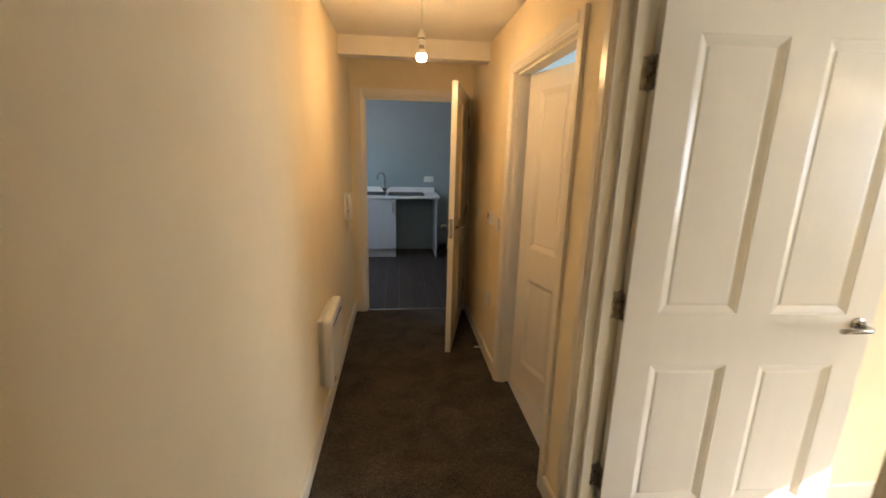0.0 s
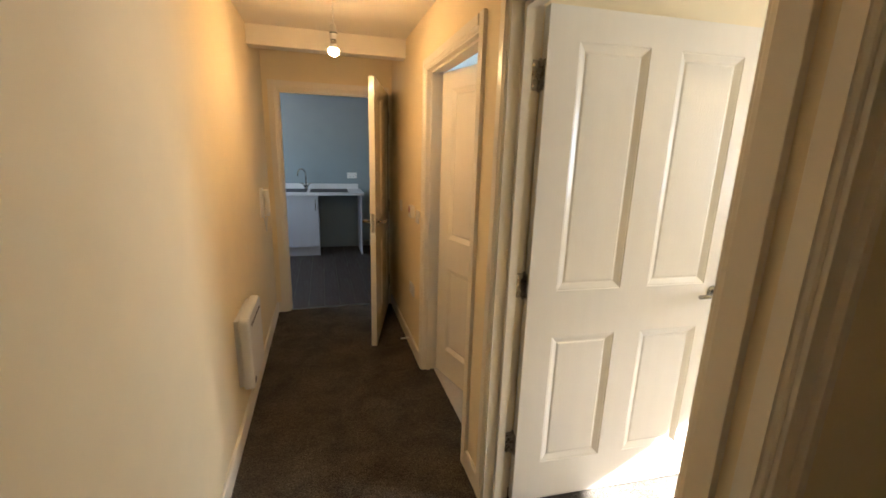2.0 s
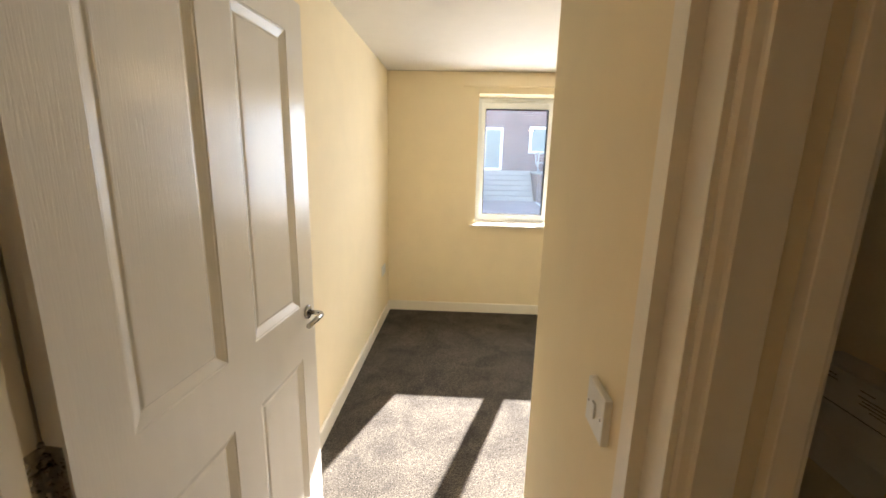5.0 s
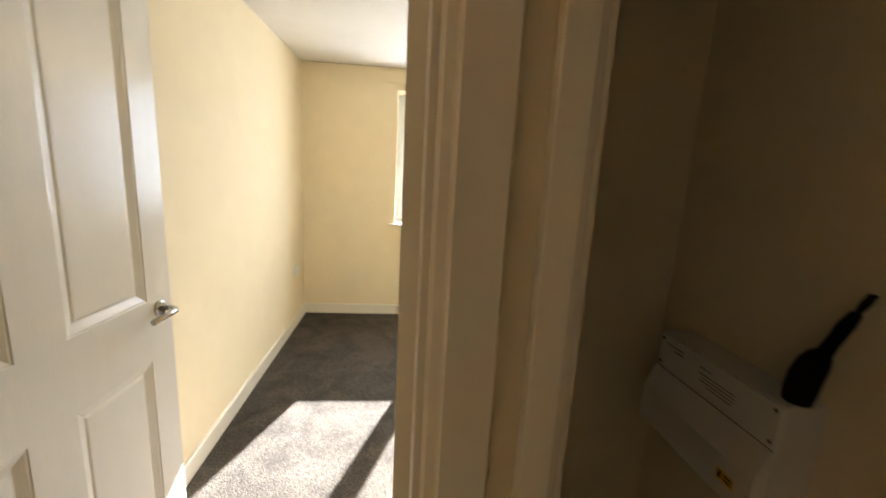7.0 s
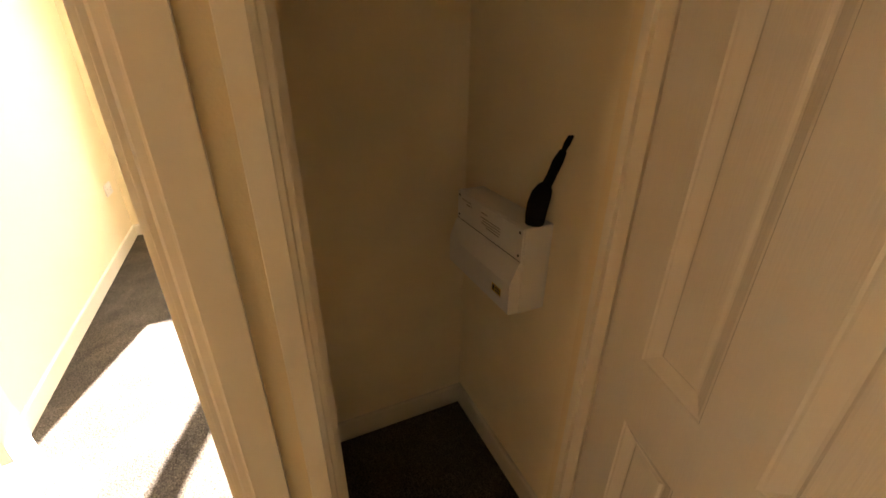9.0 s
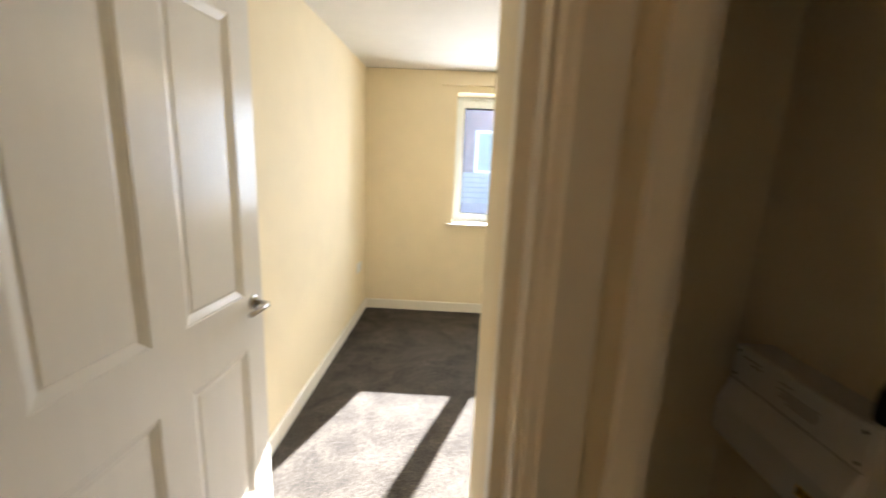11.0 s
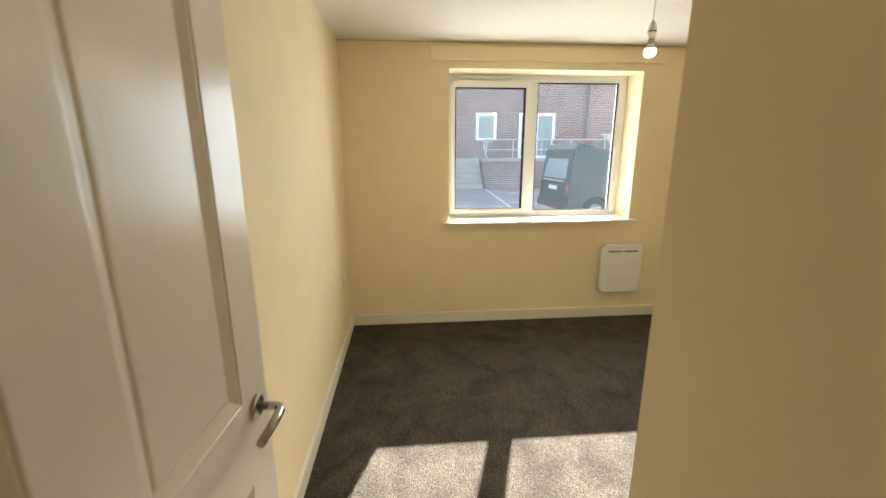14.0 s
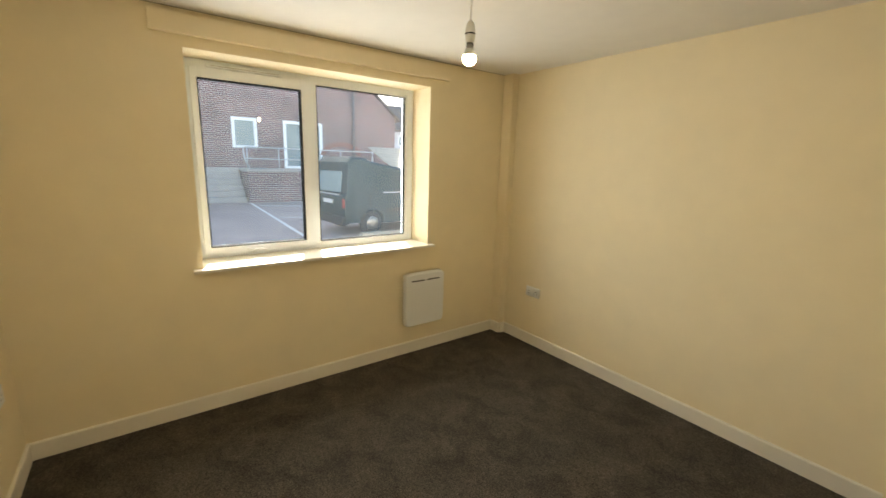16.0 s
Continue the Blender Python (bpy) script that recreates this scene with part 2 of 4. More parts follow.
def part(name, bm, material, parent=None, label=""):
    bmesh.ops.recalc_face_normals(bm, faces=bm.faces)
    me = bpy.data.meshes.new(name)
    bm.to_mesh(me)
    bm.free()
    me.materials.append(material)
    ob = new(name, me)
    if parent is not None:
        ob.parent = parent
    if label:
        ob["label"] = label
    return ob


def boxes(name, material, *rows, parent=None, label="", bevel=0.0):
    bm = bmesh.new()
    for r in rows:
        box(bm, *r, bevel=bevel)
    return part(name, bm, material, parent, label)


def setting(ob, label, category):
    return tagged(ob, label, category, kind="structure")


def thing(name, label, category, m=None, group="", kind=""):
    ob = new(name)
    if m is not None:
        ob.matrix_basis = m
    return tagged(ob, label, category, group, kind)


# ---- large structure ----
XL, XR, XR2 = -0.575, 0.505, 0.605
WX, WX2 = 4.04, 4.40
YN, YS = 1.575, -1.68
CZ = 2.295
HEAD, BHEAD = 1.968, 1.992

setting(boxes("floor", CARPET, (-0.7, 4.4, -1.9, 4.0, -0.12, 0.0)), "dark grey-brown fitted carpet through hall and bedroom", "carpet")
VINYL = mat("pale_grey_vinyl", (0.5, 0.49, 0.47), 0.45, grain=0.04, grain_size=40, stain=0.05, stain_size=3)
setting(boxes("floor_bathroom", VINYL, (0.585, 2.5, 1.802, 2.663, 0.0, 0.005)), "pale grey vinyl bathroom floor", "floor")
setting(boxes("floor_kitchen", MORTAR, (-2.2, 2.7, 4.0, 6.7, -0.12, -0.008)), "dark subfloor under the kitchen planks", "floor")
setting(boxes("ceiling_hall", CEIL, (XL - 0.1, XR2, -1.3, 4.1, CZ, CZ + 0.1)), "white painted plaster hall ceiling", "ceiling")
setting(boxes("ceiling_bedroom", CEIL, (XR2, WX2, YS - 0.1, 1.665, CZ, CZ + 0.1)), "white painted plaster bedroom ceiling", "ceiling")
setting(boxes("ceiling_kitchen", CEIL, (-2.2, 2.7, 4.1, 6.8, 2.35, 2.45)), "white painted kitchen ceiling", "ceiling")
setting(boxes("ceiling_bathroom", CEIL, (XR2, 2.6, 1.665, 3.5, CZ, CZ + 0.1)), "white painted bathroom ceiling", "ceiling")
setting(boxes("wall_left", CREAM, (XL - 0.1, XL, -1.3, 4.0, 0, CZ)), "cream painted hall wall", "wall")
setting(boxes("wall_back", CREAM, (XL, XR2, -1.3, -1.2, 0, CZ)), "cream painted wall at the hall's entrance end", "wall")
setting(boxes("wall_end", CREAM, (XL - 0.1, -0.482, 4.0, 4.1, 0, CZ), (0.452, XR2, 4.0, 4.1, 0, CZ), (-0.482, 0.452, 4.0, 4.1, HEAD + 0.025, CZ)), "cream painted end wall round the kitchen doorway", "wall")
setting(boxes("wall_right", CREAM, (XR, XR2, -1.2, -0.112, 0, CZ), (XR, XR2, 0.512, 0.605, 0, CZ), (XR, XR2, 1.532, 1.775, 0, CZ), (XR, XR2, 2.69, 4.0, 0, CZ), (XR, XR2, -0.112, 0.512, HEAD + 0.025, CZ), (XR, XR2, 0.605, 1.532, BHEAD + 0.025, CZ), (XR, XR2, 1.775, 2.69, HEAD + 0.025, CZ)), "cream painted hall wall with three doorways", "wall")
setting(boxes("ceiling_beam", CEIL, (XL, XR, 3.35, 3.47, 2.168, CZ)), "white boxed downstand beam across hall ceiling", "beam")
setting(boxes("wall_partition", CREAM, (XR2, 1.362, 0.5, 0.606, 0, CZ), (1.25, 1.362, -0.16, 0.5, 0, CZ), (XR2, 1.25, -0.26, -0.16, 0, CZ)), "cream painted partition round the meter cupboard", "wall")
# Thin skins in the lifted cream brighten the cupboard's inside.
setting(boxes("wall_cupboard", LIFTED_CREAM, (XR2, 1.245, 0.495, 0.4998, 0, 1.905), (1.245, 1.2498, -0.16, 0.495, 0, 1.905), (XR2, 1.245, -0.1598, -0.14, 0, 1.905)), "cream painted cupboard walls, colour lifted to brighten the dark inside", "wall")
setting(boxes("ceiling_cupboard", LIFTED_CREAM, (XR2, 1.2498, -0.1598, 0.4998, 1.905, 1.925)), "low cream cupboard ceiling, colour lifted to brighten the dark inside", "ceiling")
setting(boxes("wall_north", CREAM, (XR2, WX2, YN, YN + 0.09, 0, CZ)), "cream painted long bedroom wall", "wall")
setting(boxes("wall_south", CREAM, (1.25, WX2, YS - 0.1, YS, 0, CZ), (1.25, 1.362, YS, -0.26, 0, CZ)), "cream painted bedroom wall", "wall")
W0, W1, WZ0, WZ1 = -0.855, 0.73, 0.905, 2.107
setting(boxes("wall_window", CREAM, (WX, WX2, YS, W0, 0, CZ), (WX, WX2, W1, YN, 0, CZ), (WX, WX2, W0, W1, 0, WZ0 - 0.02), (WX, WX2, W0, W1, WZ1, CZ)), "cream painted bedroom wall with the window", "wall")
setting(boxes("pipe_boxing", CREAM, (3.93, WX, YS, -1.612, 0, CZ)), "cream painted boxing in the bedroom corner", "boxing")
setting(boxes("pelmet_board", CREAM, (4.004, WX, -1.015, 0.873, 2.165, 2.262), bevel=0.002), "cream painted batten board above the window", "board")
# Window openings in these two walls are unseen, added for the lamps.
setting(boxes("wall_bathroom", BATHWALL, (2.5, 2.6, 1.665, 3.5, 0, CZ), (XR2, 1.25, 3.4, 3.5, 0, CZ), (1.95, 2.5, 3.4, 3.5, 0, CZ), (1.25, 1.95, 3.4, 3.5, 0, 1.3), (1.25, 1.95, 3.4, 3.5, 2.1, CZ), (XR2 + 0.004, 2.5, 1.667, 1.68, 0, CZ)), "pale bluish painted bathroom walls", "wall")
setting(boxes("wall_kitchen", BLUEWALL, (-2.2, 2.7, 6.62, 6.72, -0.01, 2.35), (2.6, 2.7, 4.1, 6.62, -0.01, 2.35), (-2.3, -2.2, 4.1, 4.5, -0.01, 2.35), (-2.3, -2.2, 5.9, 6.72, -0.01, 2.35), (-2.3, -2.2, 4.5, 5.9, -0.01, 0.95), (-2.3, -2.2, 4.5, 5.9, 2.1, 2.35), (-2.2, XL - 0.1, 4.0, 4.1, -0.01, 2.35), (XR2, 2.7, 4.0, 4.1, -0.01, 2.35)), "blue-grey painted kitchen walls", "wall")


# skirting boards
SKIRT = [(0, 0), (0.015, 0), (0.015, 0.086), (0.0135, 0.0915), (0.0095, 0.095), (0, 0.095)]


def skirting(x0, y0, x1, y1, label="white gloss painted skirting board"):
    """Runs from one floor point to the next, with its face to the left of the way."""
    d = Vector((x1 - x0, y1 - y0, 0))
    ux = d.normalized()
    out = Vector((-ux.y, ux.x, 0))
    m = Matrix(((out.x, 0, ux.x, x0), (out.y, 0, ux.y, y0), (0, 1, 0, 0), (0, 0, 0, 1)))
    bm = bmesh.new()
    extrude(bm, SKIRT, m, d.length)
    setting(part("baseboard", bm, GLOSS), label, "skirting")


skirting(XL, 4.0, XL, -1.2)
skirting(-0.535, 4.0, XL + 0.015, 4.0)
skirting(XR, 2.722, XR, 4.0)
skirting(XR, 1.572, XR, 1.725)
skirting(XR, -1.2, XR, -0.15)
skirting(WX - 0.015, YN, XR2, YN)
skirting(WX, -1.612, WX, YN)
skirting(3.93, -1.612, WX - 0.015, -1.612)
skirting(3.93, YS, 3.93, -1.612)
skirting(1.362, YS, 3.93, YS)
skirting(1.362, 0.606, 1.362, YS + 0.015)
skirting(XR2 + 0.03, 0.606, 1.362, 0.606)
skirting(1.245, -0.14, 1.245, 0.495)
skirting(XR2, -0.14, 1.235, -0.14)
skirting(0.452, 6.62, 2.6, 6.62)


# ---- door frames ----
def architrave(bm, m, length, width):
    w = width
    extrude(bm, [(0, 0), (w, 0), (w, 0.0155), (w - 0.001, 0.0165), (w * 0.27, 0.0165), (w * 0.24, 0.0138), (w * 0.2, 0.0125), (w * 0.06, 0.0105), (0, 0.007)], m, length)


def frame_right(name, y0, y1, head, near, far, stop_x, label, back=0.008, stop=0.012, top=0.055, inner=XR2 + 0.015):
    """Lining, stops and hall-side architraves of a doorway in the right hall wall."""
    root = tagged(thing(name, label, "door frame"), kind="structure")
    x0, x1 = XR - 0.004, inner
    boxes("lining", GLOSS, (x0, x1, y0 - 0.0245 - (back - 0.008), y0, 0.0, head), parent=root, bevel=0.0015)
    boxes("lining", GLOSS, (x0, x1, y1, y1 + 0.0245, 0.0, head), parent=root, bevel=0.0015)
    boxes("head_lining", GLOSS, (x0, x1, y0 - 0.0245, y1 + 0.0245, head + 0.0005, head + 0.0245), parent=root, bevel=0.0015)
    a, b = stop_x
    boxes("door_stop", GLOSS, (a, b, y0, y0 + stop, 0.002, head), parent=root)
    boxes("door_stop", GLOSS, (a, b, y1 - stop, y1, 0.002, head), parent=root)
    boxes("door_stop", GLOSS, (a, b, y0 + stop, y1 - stop, head - stop, head), parent=root)
    if near:
        bm = bmesh.new()
        architrave(bm, Matrix(((0, -1, 0, XR), (-1, 0, 0, y0 - back), (0, 0, 1, 0), (0, 0, 0, 1))), head + 0.008 + top, near)
        part("architrave", bm, GLOSS, root)
    bm = bmesh.new()
    architrave(bm, Matrix(((0, -1, 0, XR), (1, 0, 0, y1 + 0.008), (0, 0, 1, 0), (0, 0, 0, 1))), head + 0.008 + top, far)
    part("architrave", bm, GLOSS, root)
    bm = bmesh.new()
    architrave(bm, Matrix(((0, -1, 0, XR), (0, 0, 1, y0 - back), (1, 0, 0, head + 0.008), (0, 0, 0, 1))), y1 - y0 + 0.008 + back, top)
    part("architrave", bm, GLOSS, root)
    return root


bed_frame = frame_right("door_frame_1", 0.63, 1.507, BHEAD, 0.062, 0.055, (0.548, 0.582), "white gloss bedroom door frame with moulded architrave", stop=0.018)
boxes("strike_plate", CHROME, (0.584, 0.608, 0.6298, 0.6312, 0.885, 0.985), parent=bed_frame, label="small metal strike plate")
frame_right("door_frame_2", -0.087, 0.48, HEAD, 0.05, 0.04, (0.532, 0.55), "white gloss cupboard door frame with moulded architrave", inner=0.56)
frame_right("door_frame_3", 1.80, 2.665, HEAD, 0.062, 0.055, (0.53, 0.558), "white gloss bathroom door frame with moulded architrave")

end_frame = tagged(thing("door_frame_4", "white gloss kitchen door frame with moulded architrave", "door frame"), kind="structure")
for a, b in ((-0.4815, -0.457), (0.427, 0.4515)):
    boxes("lining", GLOSS, (a, b, 3.996, 4.112, 0, HEAD), parent=end_frame, bevel=0.0015)
boxes("head_lining", GLOSS, (-0.4815, 0.4515, 3.996, 4.112, HEAD + 0.0005, HEAD + 0.0245), parent=end_frame, bevel=0.0015)
for a, b in ((-0.457, -0.445), (0.415, 0.427)):
    boxes("door_stop", GLOSS, (a, b, 4.042, 4.075, 0.002, HEAD), parent=end_frame)
boxes("door_stop", GLOSS, (-0.445, 0.415, 4.042, 4.075, HEAD - 0.012, HEAD), parent=end_frame)
bm = bmesh.new()
architrave(bm, Matrix(((-1, 0, 0, -0.465), (0, -1, 0, 4.0), (0, 0, 1, 0), (0, 0, 0, 1))), HEAD + 0.075, 0.067)
part("architrave", bm, GLOSS, end_frame)
bm = bmesh.new()
architrave(bm, Matrix(((0, 0, 1, -0.465), (0, -1, 0, 4.0), (1, 0, 0, HEAD + 0.008), (0, 0, 0, 1))), 0.9, 0.067)
part("architrave", bm, GLOSS, end_frame)
bm = bmesh.new()
architrave(bm, Matrix(((1, 0, 0, 0.435), (0, -1, 0, 4.0), (0, 0, 1, 0), (0, 0, 0, 1))), HEAD + 0.075, 0.045)
part("architrave", bm, GLOSS, end_frame)
setting(boxes("threshold_strip", CHROME, (-0.457, 0.427, 4.0, 4.035, -0.008, 0.006), bevel=0.002), "metal threshold strip between carpet and vinyl", "threshold")


# ---- panelled doors ----
def door_leaf(bm, w, h, t, cols, rows_z):
    """A moulded leaf in the local xz plane, its faces at y 0 and t, hinge edge at x 0."""
    xs, zs = [0, *[v for c in cols for v in c], w], [0, *[v for r in rows_z for v in r], h]
    for face, s in ((0.0, 1), (t, -1)):
        for i in range(len(xs) - 1):
            for k in range(len(zs) - 1):
                x0, x1, z0, z1 = xs[i], xs[i + 1], zs[k], zs[k + 1]
                if i % 2 and k % 2:
                    rings = []
                    for inset, depth in ((0, 0), (0.003, 0.0025), (0.007, 0.003), (0.027, 0.0115), (0.031, 0.012), (0.036, 0.0095), (0.04, 0.009)):
                        y = face + s * depth
                        rings.append([bm.verts.new(p) for p in ((x0 + inset, y, z0 + inset), (x1 - inset, y, z0 + inset), (x1 - inset, y, z1 - inset), (x0 + inset, y, z1 - inset))])
                    for a, b in zip(rings, rings[1:]):
                        for q in range(4):
                            bm.faces.new((a[q], a[(q + 1) % 4], b[(q + 1) % 4], b[q]))
                    bm.faces.new(rings[-1])
                else:
                    bm.faces.new([bm.verts.new(p) for p in ((x0, face, z0), (x1, face, z0), (x1, face, z1), (x0, face, z1))])
    for q in (((0, 0, 0), (0, t, 0), (0, t, h), (0, 0, h)), ((w, 0, 0), (w, t, 0), (w, t, h), (w, 0, h)), ((0, 0, 0), (w, 0, 0), (w, t, 0), (0, t, 0)), ((0, 0, h), (w, 0, h), (w, t, h), (0, t, h))):
        bm.faces.new([bm.verts.new(p) for p in q])
    bmesh.ops.remove_doubles(bm, verts=bm.verts, dist=0.0004)


def lever(parent, x, z, y, s, way):
    """A round-rose lever handle on the face at y; s is the face's outward sign, way the sign in which the lever points."""
    handle = part("handle", _rose(x, y, z, s), CHROME, parent, "chrome lever handle on round rose")
    bm = bmesh.new()
    pts = [(x, y + s * 0.008, z), (x, y + s * 0.041, z), (x + way * 0.004, y + s * 0.053, z), (x + way * 0.016, y + s * 0.06, z), (x + way * 0.05, y + s * 0.061, z - 0.001), (x + way * 0.118, y + s * 0.058, z - 0.003)]
    tube(bm, pts, [0.009, 0.009, 0.0092, 0.0095, 0.0095, 0.009], 12)
    part("lever", bm, CHROME, handle)
    bm = bmesh.new()
    tube(bm, [(x - 0.002, y + s * 0.009, z + 0.018), (x - 0.002, y + s * 0.0105, z + 0.018)], 0.003, 8)
    part("screw", bm, STEEL, handle)


def _rose(x, y, z, s):
    bm = bmesh.new()
    lathe(bm, [(0.026, 0), (0.026, 0.006), (0.0235, 0.009), (0.012, 0.0095)], 24, Matrix.Translation((x, y, z)) @ Matrix.Rotation(radians(-90 * s), 4, "X"))
    return bm


def hinge(parent, x, y, z, side):
    """Butt hinge at the leaf's edge: a knuckle on the corner (x, y), a leaf plate across the edge and a frame plate along the jamb."""
    bm = bmesh.new()
    for k in range(5):
        a = z - 0.05 + k * 0.0202
        tube(bm, [(x, y, a), (x, y, a + 0.0192)], 0.0062, 10)
    h = part("hinge", bm, STEEL, parent, "dull steel butt hinge")
    boxes("hinge_plate", STEEL, (x + 0.0012, x + 0.0032, min(y - side * 0.034, y), max(y - side * 0.034, y), z - 0.05, z + 0.05), parent=h)
    boxes("hinge_plate", STEEL, (x - 0.036, x, y - 0.001, y + 0.0015, z - 0.05, z + 0.05), parent=h)
    for k in (-0.034, 0.002, 0.034):
        bm = bmesh.new()
        tube(bm, [(x - (0.024 if k else 0.013), y - 0.0018, z + k), (x - (0.024 if k else 0.013), y - 0.0005, z + k)], 0.0036, 10)
        part("screw", bm, CHROME, h)
    for a, b in ((z - 0.055, z - 0.05), (z + 0.051, z + 0.056)):
        bm = bmesh.new()
        tube(bm, [(x, y, a), (x, y, b)], 0.0048, 8)
        part("hinge_pin", bm, STEEL, h)


def panel_door(name, m, w, h, label, cols, rows_z, hand_sides, hinge_side=0.0, hinges=(), t=0.04, hinge_x=-0.003, lever_z=0.972):
    root = tagged(thing(name, label, "door", m), kind="structure")
    bm = bmesh.new()
    door_leaf(bm, w, h, t, cols, rows_z)
    part("leaf", bm, DOORW, root, "white moulded panelled leaf with wood grain")
    for s in hand_sides:
        lever(root, w - 0.06, lever_z, 0.0 if s < 0 else t, s, -1)
    for z in hinges:
        hinge(root, hinge_x, hinge_side, z, 1 if hinge_side > 0 else -1)
    boxes("latch_plate", CHROME, (w - 0.001, w + 0.0015, t * 0.2, t * 0.8, 0.90, 1.04), parent=root)
    bm = bmesh.new()
    box(bm, w + 0.001, w + 0.011, t * 0.35, t * 0.65, 0.96, 0.985)
    part("latch", bm, CHROME, root)
    return root


FOUR = [(0.118, 0.40), (0.526, 0.808)]
panel_door("door_1", pose(0.622, 1.4655, 0.012, 0, 0, -3.3), 0.92, 1.973, "white four-panel bedroom door standing wide open", FOUR, [(0.188, 0.778), (0.973, 1.868)], (-1, 1), 0.0405, (0.28, 0.991, 1.757), hinge_x=-0.0035, lever_z=0.937)
bath_way = math.degrees(math.atan2(-0.378, 0.105))
panel_door("door_3", pose(0.6, 2.66, 0.012, 0, 0, bath_way), 0.86, 1.95, "white four-panel bathroom door standing ajar", [(0.11, 0.37), (0.49, 0.75)], [(0.188, 0.76), (0.955, 1.85)], (-1, 1), 0.042, ())
k_way = math.degrees(math.atan2(-0.968, -0.25))
panel_door("door_4", pose(0.43, 3.985, 0.012, 0, 0, k_way), 0.926, 1.973, "white four-panel kitchen door opened into the hall", FOUR, [(0.188, 0.778), (0.973, 1.868)], (-1, 1), 0.042, (0.25, 0.98, 1.77))
c_way = math.degrees(math.atan2(0.273, -0.962))
panel_door("door_2", pose(0.487, -0.079, 0.012, 0, 0, c_way), 0.6, 1.945, "white six-panel cupboard door swung open", [(0.105, 0.25), (0.35, 0.495)], [(0.18, 0.772), (0.923, 1.565), (1.675, 1.82)], (-1, 1), -0.004, (), lever_z=0.88)

# ---- bedroom window ----
window = tagged(thing("window_1", "white plastic double window with top-hung sash and deep sill", "window"), kind="structure")


def ring(name, y0, y1, z0, z1, wl, wr, wb, wt, x0, x1, material, parent):
    """A rectangular frame in the window's plane; the four widths are measured inwards."""
    bm = bmesh.new()
    box(bm, x0, x1, y0, y0 + wl, z0, z1, bevel=0.003)
    box(bm, x0, x1, y1 - wr, y1, z0, z1, bevel=0.003)
    box(bm, x0 + 0.001, x1, y0 + wl, y1 - wr, z0, z0 + wb)
    box(bm, x0 + 0.001, x1, y0 + wl, y1 - wr, z1 - wt, z1)
    return part(name, bm, material, parent)


ring("window_frame", W0, W1, WZ0, WZ1, 0.062, 0.045, 0.036, 0.045, 4.285, 4.36, UPVC, window)
boxes("mullion", UPVC, (4.284, 4.36, -0.052, 0.006, WZ0 + 0.036, WZ1 - 0.045), parent=window, bevel=0.003)
ring("sash", 0.004, 0.69, 0.932, 2.058, 0.045, 0.038, 0.046, 0.058, 4.262, 4.33, UPVC, window)
ring("bead", W0 + 0.062, -0.052, WZ0 + 0.036, WZ1 - 0.045, 0.014, 0.014, 0.014, 0.014, 4.29, 4.312, UPVC, window)
ring("gasket", 0.047, 0.654, 0.976, 2.002, 0.007, 0.007, 0.005, 0.007, 4.2605, 4.3135, BLACK, window)
ring("gasket", W0 + 0.074, -0.064, WZ0 + 0.048, WZ1 - 0.057, 0.007, 0.007, 0.005, 0.007, 4.2885, 4.3135, BLACK, window)
for a, b, c, d in ((0.049, 0.652, 0.978, 2.0), (-0.781, -0.066, 0.953, 2.05)):
    pane = boxes("pane", GLASS, (4.308, 4.314, a, b, c, d), parent=window, label="clear glass pane")
    pane.visible_shadow = False
vent = boxes("trickle_vent", UPVC, (4.266, 4.285, 0.16, 0.6, 2.066, 2.088), parent=window, bevel=0.004, label="white trickle vent strip")
boxes("vent_slot", STEEL, (4.2645, 4.2665, 0.18, 0.58, 2.0755, 2.0775), parent=vent)
bm = bmesh.new()
box(bm, 4.244, 4.262, 0.325, 0.385, 0.940, 0.956, bevel=0.004)
tube(bm, [(4.246, 0.35, 0.948), (4.236, 0.35, 0.95), (4.234, 0.36, 0.952), (4.234, 0.45, 0.954)], 0.007, 8)
part("window_handle", bm, UPVC, window, "white lever window handle")
bm = bmesh.new()
box(bm, 3.985, 4.038, W0 - 0.04, W1 + 0.05, WZ0 - 0.022, WZ0 - 0.001, bevel=0.006)
box(bm, 4.036, 4.30, W0 + 0.001, W1 - 0.001, WZ0 - 0.0195, WZ0 - 0.0015)
part("window_sill", bm, GLOSS, window, "white gloss painted sill board")


# Brown strip paints the dark shadow line where wall meets ceiling.
setting(boxes("ceiling_gap", mat("shadow_gap_brown", (0.32, 0.26, 0.18), 0.9, grain=0.2, grain_size=40), (4.0375, 4.0415, -1.61, 1.574, 2.292, 2.2948)), "dark strip painted as the shadow gap between wall and ceiling", "trim")

